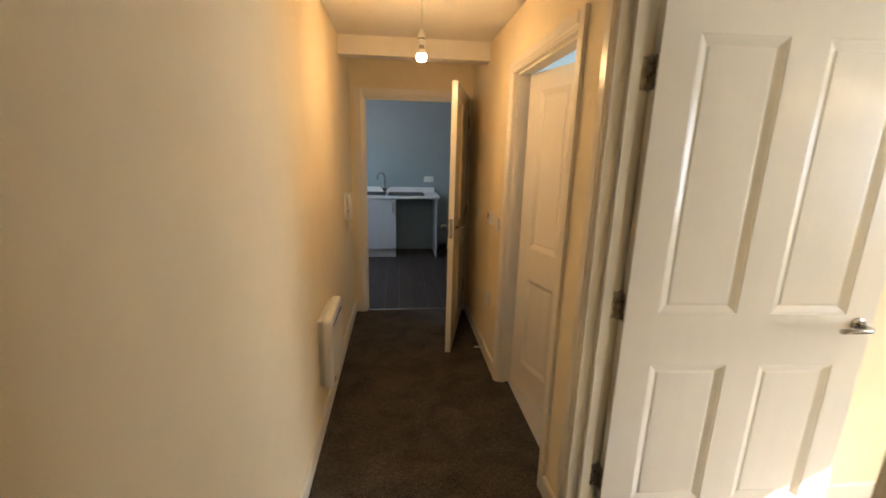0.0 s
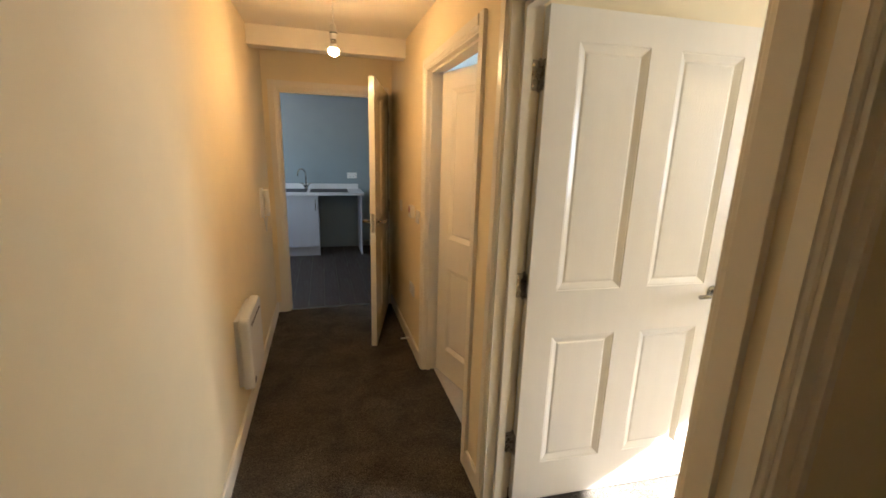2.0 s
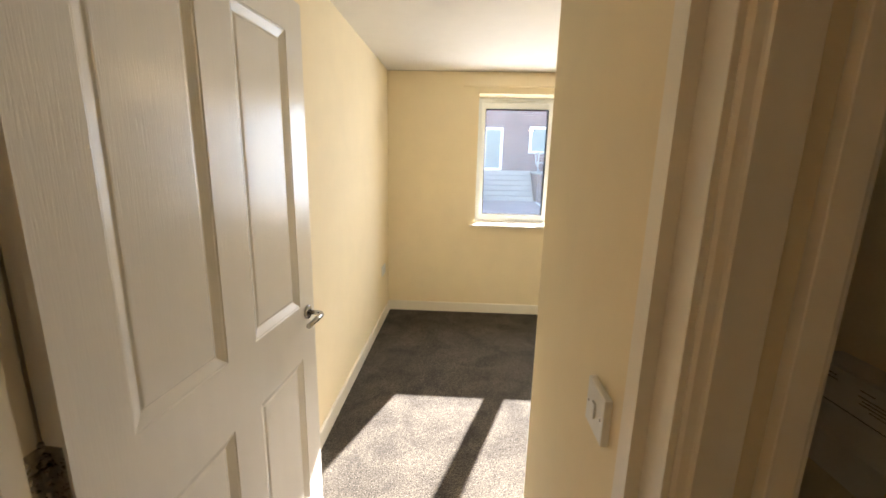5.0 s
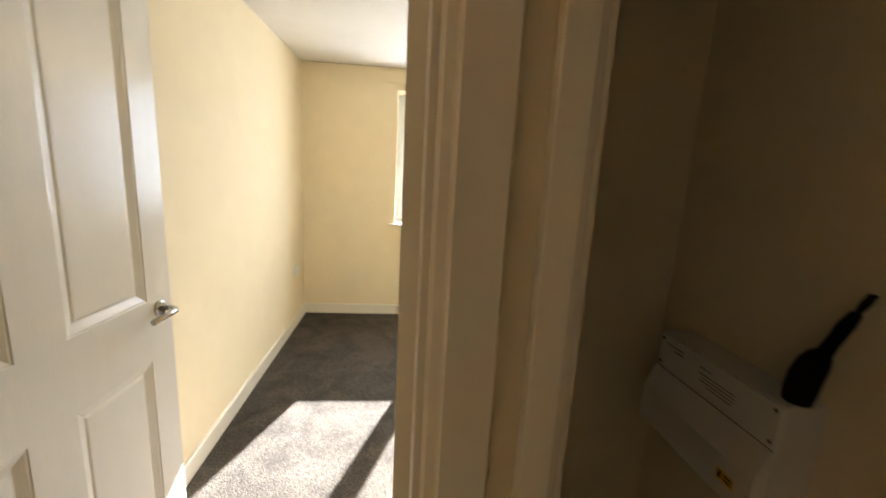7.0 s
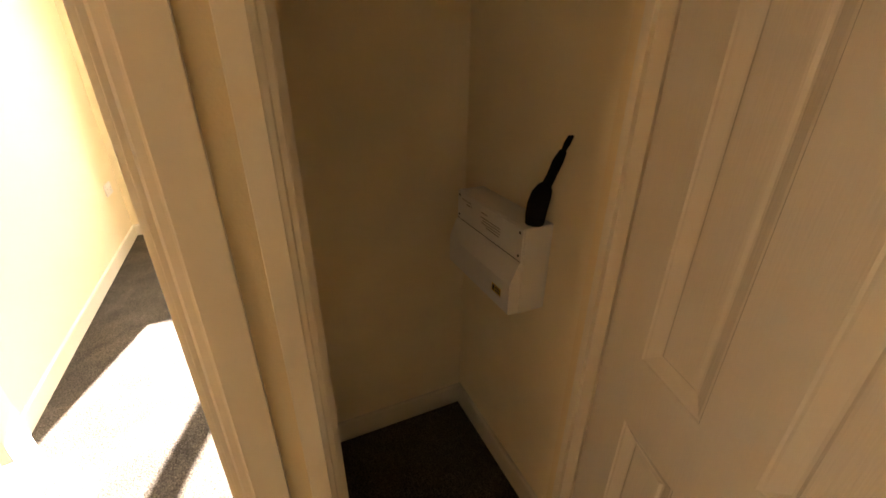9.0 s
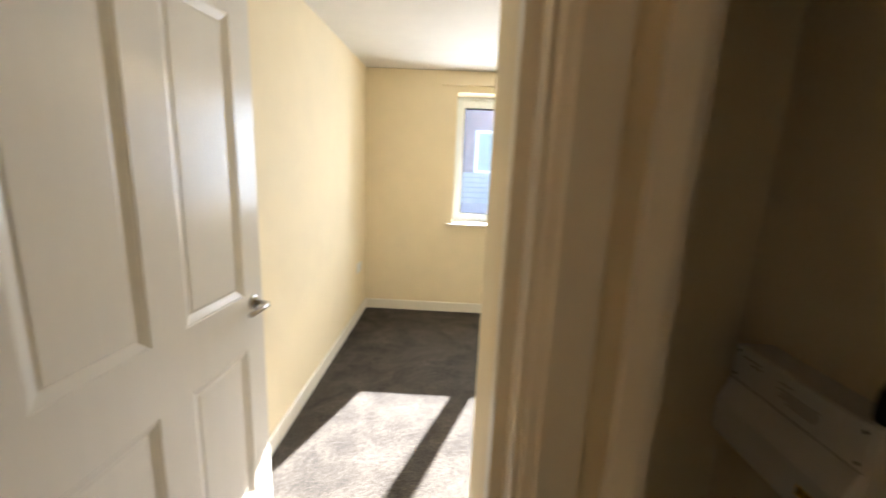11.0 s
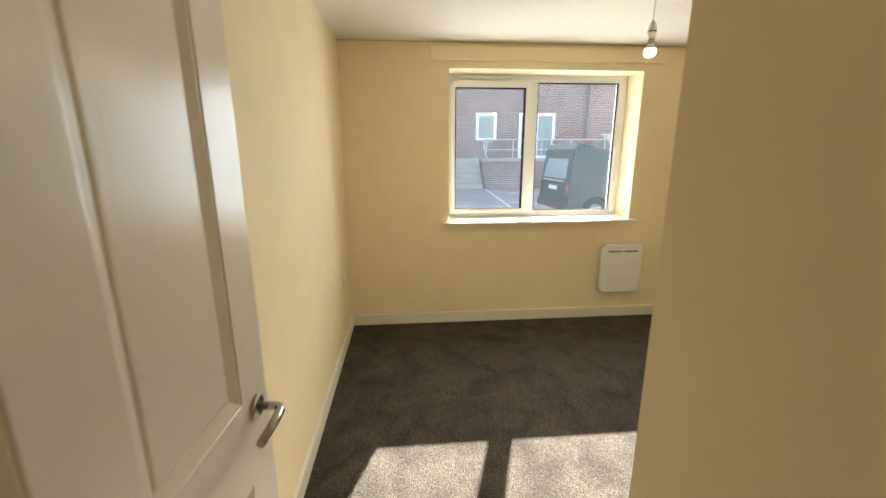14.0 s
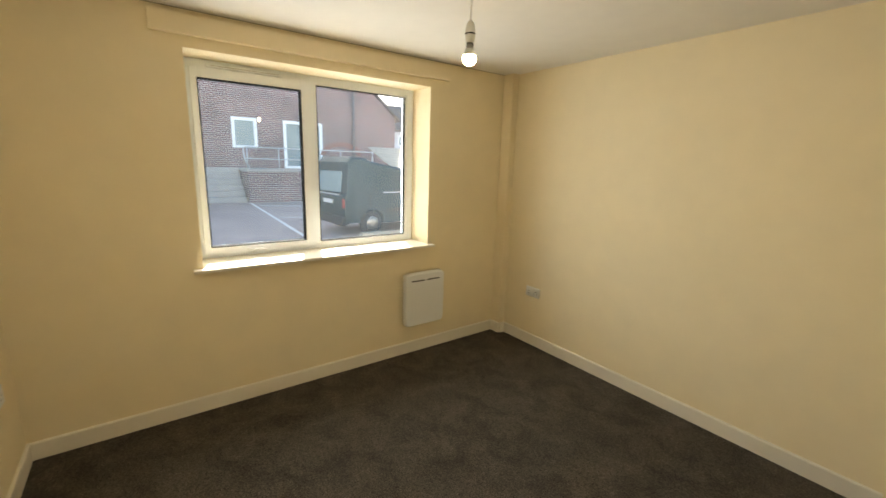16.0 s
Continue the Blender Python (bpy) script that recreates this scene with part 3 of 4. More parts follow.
# ---- pendant lamps ----
def pendant(x, y, bulb_z, bulb_mat, label):
    root = thing("pendant_lamp", label, "pendant lamp", pose(x, y, CZ), group="pendant lamps")
    drop = CZ - bulb_z
    bm = bmesh.new()
    lathe(bm, [(0.012, -0.034), (0.02, -0.03), (0.042, -0.014), (0.046, 0.0)], 24)
    part("ceiling_rose", bm, PLASTIC, root)
    bm = bmesh.new()
    tube(bm, [(0, 0, -0.03), (0.001, 0, -drop * 0.5), (0, 0, -drop + 0.125)], 0.0035, 8)
    part("flex", bm, PLASTIC, root, "thin white flex")
    bm = bmesh.new()
    lathe(bm, [(0.006, -drop + 0.128), (0.014, -drop + 0.118), (0.017, -drop + 0.1), (0.019, -drop + 0.098), (0.019, -drop + 0.07), (0.0165, -drop + 0.068), (0.0165, -drop + 0.052)], 20)
    holder = part("lampholder", bm, PLASTIC, root)
    bm = bmesh.new()
    lathe(bm, [(0.0195, -drop + 0.085), (0.0195, -drop + 0.08)], 20)
    part("holder_ring", bm, DARK, holder)
    bm = bmesh.new()
    lathe(bm, [(0.0135, -drop + 0.054), (0.0135, -drop + 0.034), (0.0145, -drop + 0.033)], 20)
    part("bulb_cap", bm, CHROME, root)
    bm = bmesh.new()
    lathe(bm, [(0.013, -drop + 0.033), (0.0175, -drop + 0.024), (0.0225, -drop + 0.012), (0.0238, -drop + 0.0075)], 24)
    part("bulb_neck", bm, PLASTIC, root, "white opaque neck of the bulb")
    bm = bmesh.new()
    lathe(bm, [(0.0238, -drop + 0.007), (0.0258, -drop - 0.003), (0.0235, -drop - 0.014), (0.015, -drop - 0.023), (0.005, -drop - 0.0265)], 24)
    part("bulb", bm, bulb_mat, root, "glowing warm white bulb")


pendant(-0.038, 2.506, 1.998, BULBM, "bare glowing bulb on white flex under hall ceiling")
pendant(2.63, -0.067, 1.938, BULBN, "bare glowing bulb on white flex under bedroom ceiling")


# ---- plates on walls: local x along the wall, local y out of it ----
def plate(name, m, w, h, depth, label, category, group="", material=None):
    root = thing(name, label, category, m, group)
    bm = bmesh.new()
    box(bm, -w / 2, w / 2, 0, depth, -h / 2, h / 2, bevel=0.003)
    part("plate", bm, material or PLASTIC, root)
    return root


def screws(root, xs, z, depth):
    for x in xs:
        bm = bmesh.new()
        tube(bm, [(x, depth - 0.001, z), (x, depth + 0.0008, z)], 0.0028, 8)
        part("screw", bm, CHROME, root)


def socket(m, double, label):
    w = 0.146 if double else 0.086
    root = plate("wall_socket", m, w, 0.086, 0.011, label, "socket", "wall sockets")
    for cx in ((-0.036, 0.036) if double else (0,)):
        for x, z, a, b in ((0, 0.006, 0.004, 0.008), (-0.011, -0.016, 0.0075, 0.003), (0.011, -0.016, 0.0075, 0.003)):
            boxes("socket_slot", DARK, (cx + x - a / 2, cx + x + a / 2, 0.010, 0.0116, z - b / 2, z + b / 2), parent=root)
        boxes("rocker", PLASTIC, (cx - 0.006, cx + 0.006, 0.0105, 0.015, 0.019, 0.035), parent=root, bevel=0.001)
    screws(root, (-w * 0.41, w * 0.41) if not double else (-0.063, 0.063), -0.002, 0.011)


sw = plate("light_switch", pose(0.752, 0.606, 1.078), 0.086, 0.086, 0.014, "white single rocker light switch beside bedroom door", "light switch")
boxes("rocker", PLASTIC, (-0.0075, 0.0075, 0.0135, 0.0185, -0.014, 0.014), parent=sw, bevel=0.002)
screws(sw, (-0.031, 0.031), 0, 0.014)
socket(pose(3.605, YS, 0.478), True, "white double wall socket near bedroom corner")
socket(pose(3.75, YN, 0.49, 0, 0, 180), True, "white double wall socket low on the bedroom wall")
socket(pose(XR, 3.03, 0.48, 0, 0, 90), True, "white double wall socket in the hall")
socket(pose(0.31, 6.62, 1.11, 0, 0, 180), True, "white double wall socket above worktop")
sw2 = plate("light_switch", pose(XR, 2.86, 1.06, 0, 0, 90), 0.086, 0.086, 0.012, "white rocker light switch beside bathroom door", "light switch")
boxes("rocker", PLASTIC, (-0.0075, 0.0075, 0.0115, 0.016, -0.013, 0.013), parent=sw2, bevel=0.0015)
thermo = plate("wall_control", pose(XR, 3.02, 1.075, 0, 0, 90), 0.086, 0.086, 0.03, "white wall control with dark red window", "control")
boxes("display", RED, (-0.002, 0.03, 0.0295, 0.0315, -0.01, 0.034), parent=thermo, bevel=0.0005)
plate("blanking_plate", pose(XR, 3.5, 1.06, 0, 0, 90), 0.086, 0.086, 0.01, "white square blanking plate on the hall wall", "wall plate")


# ---- panel heaters ----
def heater(m, w, h, depth, label):
    root = thing("panel_heater", label, "heater", m, group="panel heaters")
    bm = bmesh.new()
    box(bm, -w / 2 + 0.02, w / 2 - 0.02, 0.0, depth * 0.5, 0.02, h - 0.02)
    part("back_box", bm, HEATER, root)
    bm = bmesh.new()
    r = 0.034
    rim = [(sx * (w / 2 - r) + r * math.cos(a), sz * (h / 2 - r) + r * math.sin(a)) for sx, sz, q in ((1, 1, 0), (-1, 1, 90), (-1, -1, 180), (1, -1, 270)) for a in (radians(q + s) for s in (0, 18, 36, 54, 72, 90))]
    rings = [[bm.verts.new((x * f, y, z * f + h / 2)) for x, z in rim] for f, y in ((0.97, depth * 0.3), (1.0, depth * 0.42), (1.0, depth * 0.8), (0.985, depth * 0.94), (0.955, depth))]
    for p, q in zip(rings, rings[1:]):
        for k in range(len(rim)):
            bm.faces.new((p[k], p[(k + 1) % len(rim)], q[(k + 1) % len(rim)], q[k])).smooth = True
    bm.faces.new(rings[0]), bm.faces.new(rings[-1])
    part("front_panel", bm, HEATER, root)
    for a, b in ((-w * 0.36, -w * 0.03), (w * 0.03, w * 0.36)):
        boxes("air_slot", BLACK, (a, b, depth - 0.004, depth + 0.0012, h - 0.064, h - 0.054), parent=root)
    boxes("side_control", PLASTIC, (-w / 2 - 0.012, -w / 2 + 0.002, depth * 0.4, depth * 0.75, h * 0.42, h * 0.58), parent=root, bevel=0.002)
    return root


heater(pose(WX, -0.792, 0.255, 0, 0, 90), 0.366, 0.435, 0.085, "white wall-mounted electric panel heater below the window")
hall_heater = heater(pose(XL, 2.41, 0.262, 0, 0, -90), 0.385, 0.405, 0.075, "white wall-mounted electric panel heater in the hall")
boxes("corner_control", DARK, (0.13, 0.16, 0.0745, 0.0762, 0.03, 0.055), parent=hall_heater)

# ---- entry phone ----
phone = thing("entry_phone", "white entry phone with handset on hall wall", "entry phone", pose(XL, 3.46, 0.985, 0, 0, -90))
boxes("base", PLASTIC, (-0.05, 0.05, 0, 0.022, 0, 0.215), parent=phone, bevel=0.005)
bm = bmesh.new()
tube(bm, [(0.022, 0.04, 0.012), (0.022, 0.046, 0.05), (0.022, 0.05, 0.1), (0.022, 0.046, 0.16), (0.022, 0.038, 0.205)], [0.021, 0.018, 0.016, 0.018, 0.022], 12)
part("handset", bm, PLASTIC, phone)
bm = bmesh.new()
tube(bm, [(0.022, 0.04, 0.0), (0.03, 0.034, -0.06), (0.02, 0.03, -0.105), (0.0, 0.026, -0.085), (-0.005, 0.015, 0.004)], 0.0045, 8)
part("cord", bm, PLASTIC, phone, "thin curled white cord")
boxes("door_button", DARK, (-0.036, -0.018, 0.0215, 0.025, 0.05, 0.07), parent=phone)

# ---- door stop on skirting ----
stop = thing("door_stop", "white rod door stop on the hall skirting", "door stop", pose(XR - 0.015, 3.07, 0.058))
bm = bmesh.new()
tube(bm, [(0, 0, 0), (-0.07, 0, 0)], 0.006, 10)
part("rod", bm, PLASTIC, stop)
bm = bmesh.new()
tube(bm, [(-0.07, 0, 0), (-0.082, 0, 0)], 0.0095, 10)
part("rubber_tip", bm, DARK, stop)

# ---- meter cupboard ----
unit = thing("consumer_unit", "dusty white consumer unit with yellow sticker in the cupboard", "consumer unit", pose(0.944, -0.14, 0.791))
boxes("body", PLASTIC, (-0.18, 0.18, 0, 0.085, 0, 0.25), parent=unit, bevel=0.003)
boxes("top_cover", PLASTIC, (-0.178, 0.178, 0.085, 0.091, 0.158, 0.248), parent=unit, bevel=0.002)
bm = bmesh.new()
extrude(bm, [(0.085, 0.003), (0.114, 0.003), (0.118, 0.008), (0.118, 0.094), (0.114, 0.106), (0.096, 0.15), (0.091, 0.156), (0.085, 0.157)], Matrix(((0, 0, 1, -0.178), (1, 0, 0, 0), (0, 1, 0, 0), (0, 0, 0, 1))), 0.356)
part("flap", bm, PLASTIC, unit, "hinged white flap over the switches")
boxes("seam", DARK, (-0.177, 0.177, 0.0905, 0.0913, 0.1572, 0.1588), parent=unit)
sticker = boxes("sticker", YELLOW, (-0.14, -0.095, 0.1178, 0.1187, 0.04, 0.064), parent=unit, label="small yellow warning sticker")
for x0, x1, z0, z1 in ((-0.136, -0.113, 0.046, 0.05), (-0.136, -0.113, 0.054, 0.058), (-0.108, -0.099, 0.044, 0.06)):
    boxes("sticker_mark", DARK, (x0, x1, 0.1186, 0.119, z0, z1), parent=sticker)
for x in (-0.166, 0.166):
    for z in (0.172, 0.236):
        bm = bmesh.new()
        tube(bm, [(x, 0.09, z), (x, 0.0922, z)], 0.004, 8)
        part("cover_screw", bm, DARK, unit)
for x0, x1, z in ((0.09, 0.15, 0.226), (0.085, 0.12, 0.216), (-0.005, 0.03, 0.222), (-0.075, 0.03, 0.208), (-0.075, 0.02, 0.2), (-0.075, 0.025, 0.192), (-0.07, 0.0, 0.184)):
    boxes("label_bar", STEEL, (x0, x1, 0.0908, 0.0914, z, z + 0.003), parent=unit)
cable = thing("mains_cable", "thick black sleeved cable entering the consumer unit", "cable", pose(0.783, -0.095, 1.042))
bm = bmesh.new()
tube(bm, [(0.003, 0, 0), (0.002, 0, 0.02), (0.0, -0.002, 0.05), (-0.005, -0.006, 0.078), (-0.01, -0.01, 0.096), (-0.0125, -0.0115, 0.104)], [0.0235, 0.0255, 0.0265, 0.0245, 0.019, 0.0125], 16)
part("sleeve", bm, BLACK, cable, "ribbed black cable sleeve")
bm = bmesh.new()
tube(bm, [(-0.0115, -0.011, 0.098), (-0.02, -0.018, 0.13), (-0.027, -0.024, 0.16), (-0.034, -0.03, 0.185)], [0.0125, 0.0115, 0.0125, 0.009], 12)
part("tail", bm, BLACK, cable)
for a, b in ((-0.038, -0.03), (-0.045, -0.034), (-0.04, -0.036)):
    bm = bmesh.new()
    tube(bm, [(-0.033, -0.029, 0.18), (a, b, 0.205), (a - 0.004, b - 0.006, 0.222)], [0.0045, 0.0038, 0.0026], 8)
    part("core", bm, BLACK, cable)

# ---- kitchen ----
cab = thing("base_cabinet", "pale grey base cabinet with bar handle under worktop", "cabinet", pose(-0.48, 6.05, 0))
boxes("carcass", UNITW, (-0.29, 0.287, 0.021, 0.56, 0.13, 0.868), parent=cab)
kd = boxes("door", UNITW, (-0.288, 0.286, 0.0, 0.019, 0.135, 0.864), parent=cab, bevel=0.002)
bm = bmesh.new()
tube(bm, [(0.245, 0.0, 0.66), (0.245, -0.028, 0.66), (0.245, -0.028, 0.81), (0.245, 0.0, 0.81)], 0.006, 8)
part("handle", bm, CHROME, kd, "slim metal bar handle")
boxes("plinth", UNITW, (-0.29, 0.287, 0.06, 0.078, -0.006, 0.128), parent=cab)
setting(boxes("end_panel", UNITW, (0.386, 0.404, 6.05, 6.62, -0.006, 0.868)), "pale grey end panel under the worktop", "panel")
top = thing("worktop", "white speckled stone-effect kitchen worktop with upstand", "worktop", pose(0, 0, 0))
boxes("slab", WORKTOP, (-1.4, 0.43, 6.0, 6.6185, 0.87, 0.908), parent=top, bevel=0.003)
boxes("upstand", WORKTOP, (-1.4, 0.40, 6.6, 6.6185, 0.9085, 0.985), parent=top, bevel=0.002)
hob = thing("hob", "black glass ceramic hob set in the worktop", "hob", pose(-0.03, 6.3, 0.908))
boxes("glass_top", HOB, (-0.27, 0.25, -0.24, 0.23, 0.0, 0.007), parent=hob, bevel=0.002)
sink = thing("sink", "black inset kitchen sink bowl in worktop", "sink", pose(-0.62, 6.3, 0.908))
bm = bmesh.new()
for r in ((-0.28, 0.28, -0.22, -0.195, 0, 0.008), (-0.28, 0.28, 0.195, 0.22, 0, 0.008), (-0.28, -0.25, -0.195, 0.195, 0, 0.008), (0.25, 0.28, -0.195, 0.195, 0, 0.008), (-0.25, 0.25, -0.195, 0.195, 0, 0.002)):
    box(bm, *r)
part("bowl", bm, DARK, sink)
tap = thing("mixer_tap", "tall chrome swan-neck kitchen mixer tap", "tap", pose(-0.36, 6.5, 0.908))
bm = bmesh.new()
tube(bm, [(0, 0, 0), (0, 0, 0.03)], 0.024, 14)
tube(bm, [(0, 0, 0.03), (0, 0, 0.09)], 0.018, 14)
part("body", bm, CHROME, tap)
bm = bmesh.new()
tube(bm, [(0, 0, 0.08), (0, 0, 0.22)] + [(-0.055 + 0.055 * math.cos(a), -0.03 + 0.03 * math.cos(a), 0.22 + 0.075 * math.sin(a)) for a in (radians(q) for q in range(20, 181, 20))] + [(-0.11, -0.06, 0.2)], 0.011, 10)
part("spout", bm, CHROME, tap)
for s in (-1, 1):
    bm = bmesh.new()
    tube(bm, [(s * 0.012, 0, 0.03), (s * 0.05, -0.004, 0.085)], [0.009, 0.012], 10)
    tube(bm, [(s * 0.05, -0.004, 0.085), (s * 0.085, -0.006, 0.092)], 0.0055, 8)
    part("tap_lever", bm, CHROME, tap)

# vinyl planks, each a piece of the kitchen floor
kfloor = bpy.data.objects["floor_kitchen"]
plank_meshes = {}


def plank(x, y, length):
    if length not in plank_meshes:
        bm = bmesh.new()
        box(bm, 0.001, 0.149, 0.001, length - 0.001, 0, 0.006, bevel=0.001)
        me = bpy.data.meshes.new("plank")
        bm.to_mesh(me)
        bm.free()
        me.materials.append(PLANK)
        plank_meshes[length] = me
    ob = new("plank", plank_meshes[length])
    ob.parent = kfloor
    ob.location = (x, y, -0.008)


for i in range(-9, 12):
    y = 4.036 + 0.3 * ((i * 2) % 3)
    if y > 4.04:
        plank(i * 0.15, 4.036, round(y - 4.036, 3))
    while y < 6.55:
        plank(i * 0.15, y, 0.9 if y + 0.9 < 6.6 else 0.3)
        y += 0.9 if y + 0.9 < 6.6 else 0.3

# ---- outside ----
GZ = -0.72
bm = bmesh.new()
vs = [bm.verts.new(p) for p in ((-900, -900, GZ), (900, -900, GZ), (900, 900, GZ), (-900, 900, GZ))]
bm.faces.new(vs)
setting(part("ground", bm, TARMAC), "worn reddish-grey tarmac car park", "ground")


def line(x0, y0, x1, y1, w=0.1):
    d = Vector((x1 - x0, y1 - y0, 0))
    n = Vector((-d.y, d.x, 0)).normalized() * w / 2
    bm = bmesh.new()
    a, b = Vector((x0, y0, GZ)), Vector((x1, y1, GZ))
    lo = [bm.verts.new(p) for p in (a - n, b - n, b + n, a + n)]
    hi = [bm.verts.new(v.co + Vector((0, 0, 0.005))) for v in lo]
    bm.faces.new(hi)
    for k in range(4):
        bm.faces.new((lo[k], lo[(k + 1) % 4], hi[(k + 1) % 4], hi[k]))
    tagged(part("parking_line", bm, PAINTLINE), "white painted parking bay line on tarmac", "road marking", "parking bay lines", "structure")


line(24.0, -3.45, 12.87, -2.8, 0.12)
line(22.5, -3.56, 20.8, -6.9)
line(18.0, -3.3, 16.6, -6.4)


def brick_wall_mat(name, size):
    m = bpy.data.materials.new(name)
    m.use_nodes = True
    n, l = m.node_tree.nodes, m.node_tree.links
    p = n["Principled BSDF"]
    p.inputs["Roughness"].default_value = 0.88
    co = n.new("ShaderNodeTexCoord").outputs["Object"]
    sep, com = n.new("ShaderNodeSeparateXYZ"), n.new("ShaderNodeCombineXYZ")
    l.new(co, sep.inputs[0])
    add = n.new("ShaderNodeMath")
    l.new(sep.outputs["X"], add.inputs[0]), l.new(sep.outputs["Y"], add.inputs[1])
    l.new(add.outputs[0], com.inputs[0]), l.new(sep.outputs["Z"], com.inputs[1])
    b = n.new("ShaderNodeTexBrick")
    b.inputs["Color1"].default_value, b.inputs["Color2"].default_value, b.inputs["Mortar"].default_value = (0.20, 0.098, 0.092, 1), (0.10, 0.056, 0.058, 1), (0.40, 0.35, 0.33, 1)
    b.inputs["Scale"].default_value = 1.0
    b.inputs["Brick Width"].default_value, b.inputs["Row Height"].default_value, b.inputs["Mortar Size"].default_value = 0.225 * size, 0.075 * size, 0.011 * size
    l.new(com.outputs[0], b.inputs["Vector"])
    t = n.new("ShaderNodeTexNoise")
    t.inputs["Scale"].default_value, t.inputs["Detail"].default_value = 0.8, 6
    l.new(co, t.inputs["Vector"])
    r = n.new("ShaderNodeMapRange")
    r.inputs["From Min"].default_value, r.inputs["From Max"].default_value, r.inputs["To Min"].default_value, r.inputs["To Max"].default_value = 0.3, 0.7, 0.75, 1.25
    l.new(t.outputs["Fac"], r.inputs["Value"])
    s = n.new("ShaderNodeVectorMath")
    s.operation = "SCALE"
    l.new(b.outputs["Color"], s.inputs[0]), l.new(r.outputs[0], s.inputs["Scale"]), l.new(s.outputs[0], p.inputs["Base Color"])
    bp = n.new("ShaderNodeBump")
    bp.inputs["Strength"].default_value, bp.inputs["Distance"].default_value = 0.6, 0.01
    l.new(b.outputs["Fac"], bp.inputs["Height"])
    bp.invert = True
    l.new(bp.outputs[0], p.inputs["Normal"])
    return m


BRICKWALL = brick_wall_mat("red_brickwork", 1.0)
RAMPBRICK = brick_wall_mat("coarse_red_brickwork", 1.1)
FAR = Matrix.Translation((1.3, 0.98, 1.51)) @ Matrix.Scale(1.33, 4) @ Matrix.Translation((-1.3, -0.98, -1.51))
house = thing("brick_building", "two-storey red brick building across the car park", "building", FAR)
bm = bmesh.new()
FX, BASE = 20.0, -0.166
# facade in strips round its openings
for r in ((FX, 20.3, -2.15, -0.95, 1.12, 5.2), (FX, 20.3, -0.95, -0.05, 3.05, 5.2), (FX, 20.3, -0.05, 9.0, 1.12, 5.2), (FX, 20.3, -3.1, -2.15, 1.12, 1.92), (FX, 20.3, -3.1, -2.15, 3.12, 5.2), (FX, 20.3, -4.15, -3.1, 1.12, 5.2), (FX, 20.3, -5.85, -4.15, 3.12, 5.2), (FX, 20.3, -9.6, -5.85, 1.12, 3.2), (FX, 20.3, -9.6, 9.0, BASE, 1.12), (20.3, 30, -9.6, -9.3, BASE, 3.6), (20.3, 30, 8.7, 9.0, BASE, 5.2)):
    box(bm, *r)
extrude(bm, [(-5.85, 3.2), (-9.6, 3.2), (-9.6, 3.68), (-8.3, 4.75), (-7.2, 5.5), (-5.85, 6.2), (3.0, 9.5), (9.0, 7.4), (9.0, 5.2), (-5.85, 5.2)], Matrix(((0, 0, 1, FX), (1, 0, 0, 0), (0, 1, 0, 0), (0, 0, 0, 1))), 0.3)
part("wall", bm, BRICKWALL, house, "red brick wall")
bm = bmesh.new()
for a, b in (((-9.85, 3.5), (-8.3, 4.78)), ((-8.3, 4.78), (-7.2, 5.53)), ((-7.2, 5.53), (-5.85, 6.23)), ((-5.85, 6.23), (3.0, 9.53)), ((3.0, 9.53), (9.3, 7.3))):
    extrude(bm, [(a[0], a[1]), (b[0], b[1]), (b[0], b[1] + 0.12), (a[0], a[1] + 0.12)], Matrix(((0, 0, 1, FX - 0.12), (1, 0, 0, 0), (0, 1, 0, 0), (0, 0, 0, 1))), 10.5)
part("roof", bm, ROOFT, house)
bm = bmesh.new()
pts = [(-6.75 + 1.0 * math.cos(radians(a)), 1.75 + 0.62 * math.sin(radians(a))) for a in range(0, 181, 15)]
inner = [(-6.75 + 0.78 * math.cos(radians(a)), 1.75 + 0.42 * math.sin(radians(a))) for a in range(180, -1, -15)]
extrude(bm, pts + inner, Matrix(((0, 0, 1, FX - 0.05), (1, 0, 0, 0), (0, 1, 0, 0), (0, 0, 0, 1))), 0.06)
part("brick_arch", bm, BRICKFAR, house, "dark red brick arch")


def outer_window(y0, y1, z0, z1, name, bars):
    w = ring(name, y0, y1, z0, z1, 0.12, 0.12, 0.1, 0.12, FX - 0.04, FX + 0.1, UPVC, house)
    boxes("pane", OUTGLASS, (FX + 0.04, FX + 0.06, y0 + 0.1, y1 - 0.1, z0 + 0.08, z1 - 0.1), parent=w)
    for b in bars:
        boxes("glazing_bar", UPVC, (FX - 0.03, FX + 0.09, b - 0.05, b + 0.05, z0 + 0.1, z1 - 0.12), parent=w)


outer_window(-3.1, -2.15, 1.92, 3.12, "window", ())
outer_window(-0.95, -0.05, 1.13, 3.05, "entrance_door", ())
outer_window(-5.85, -4.15, 1.13, 3.12, "glazed_door", (-5.0,))
bm = bmesh.new()
tube(bm, [(FX - 0.08, -7.35, BASE), (FX - 0.08, -7.35, 5.2)], 0.06, 10)
part("drain_pipe", bm, mat("grey_drain_pipe", (0.13, 0.12, 0.12), 0.5, grain=0.08, grain_size=20), house)

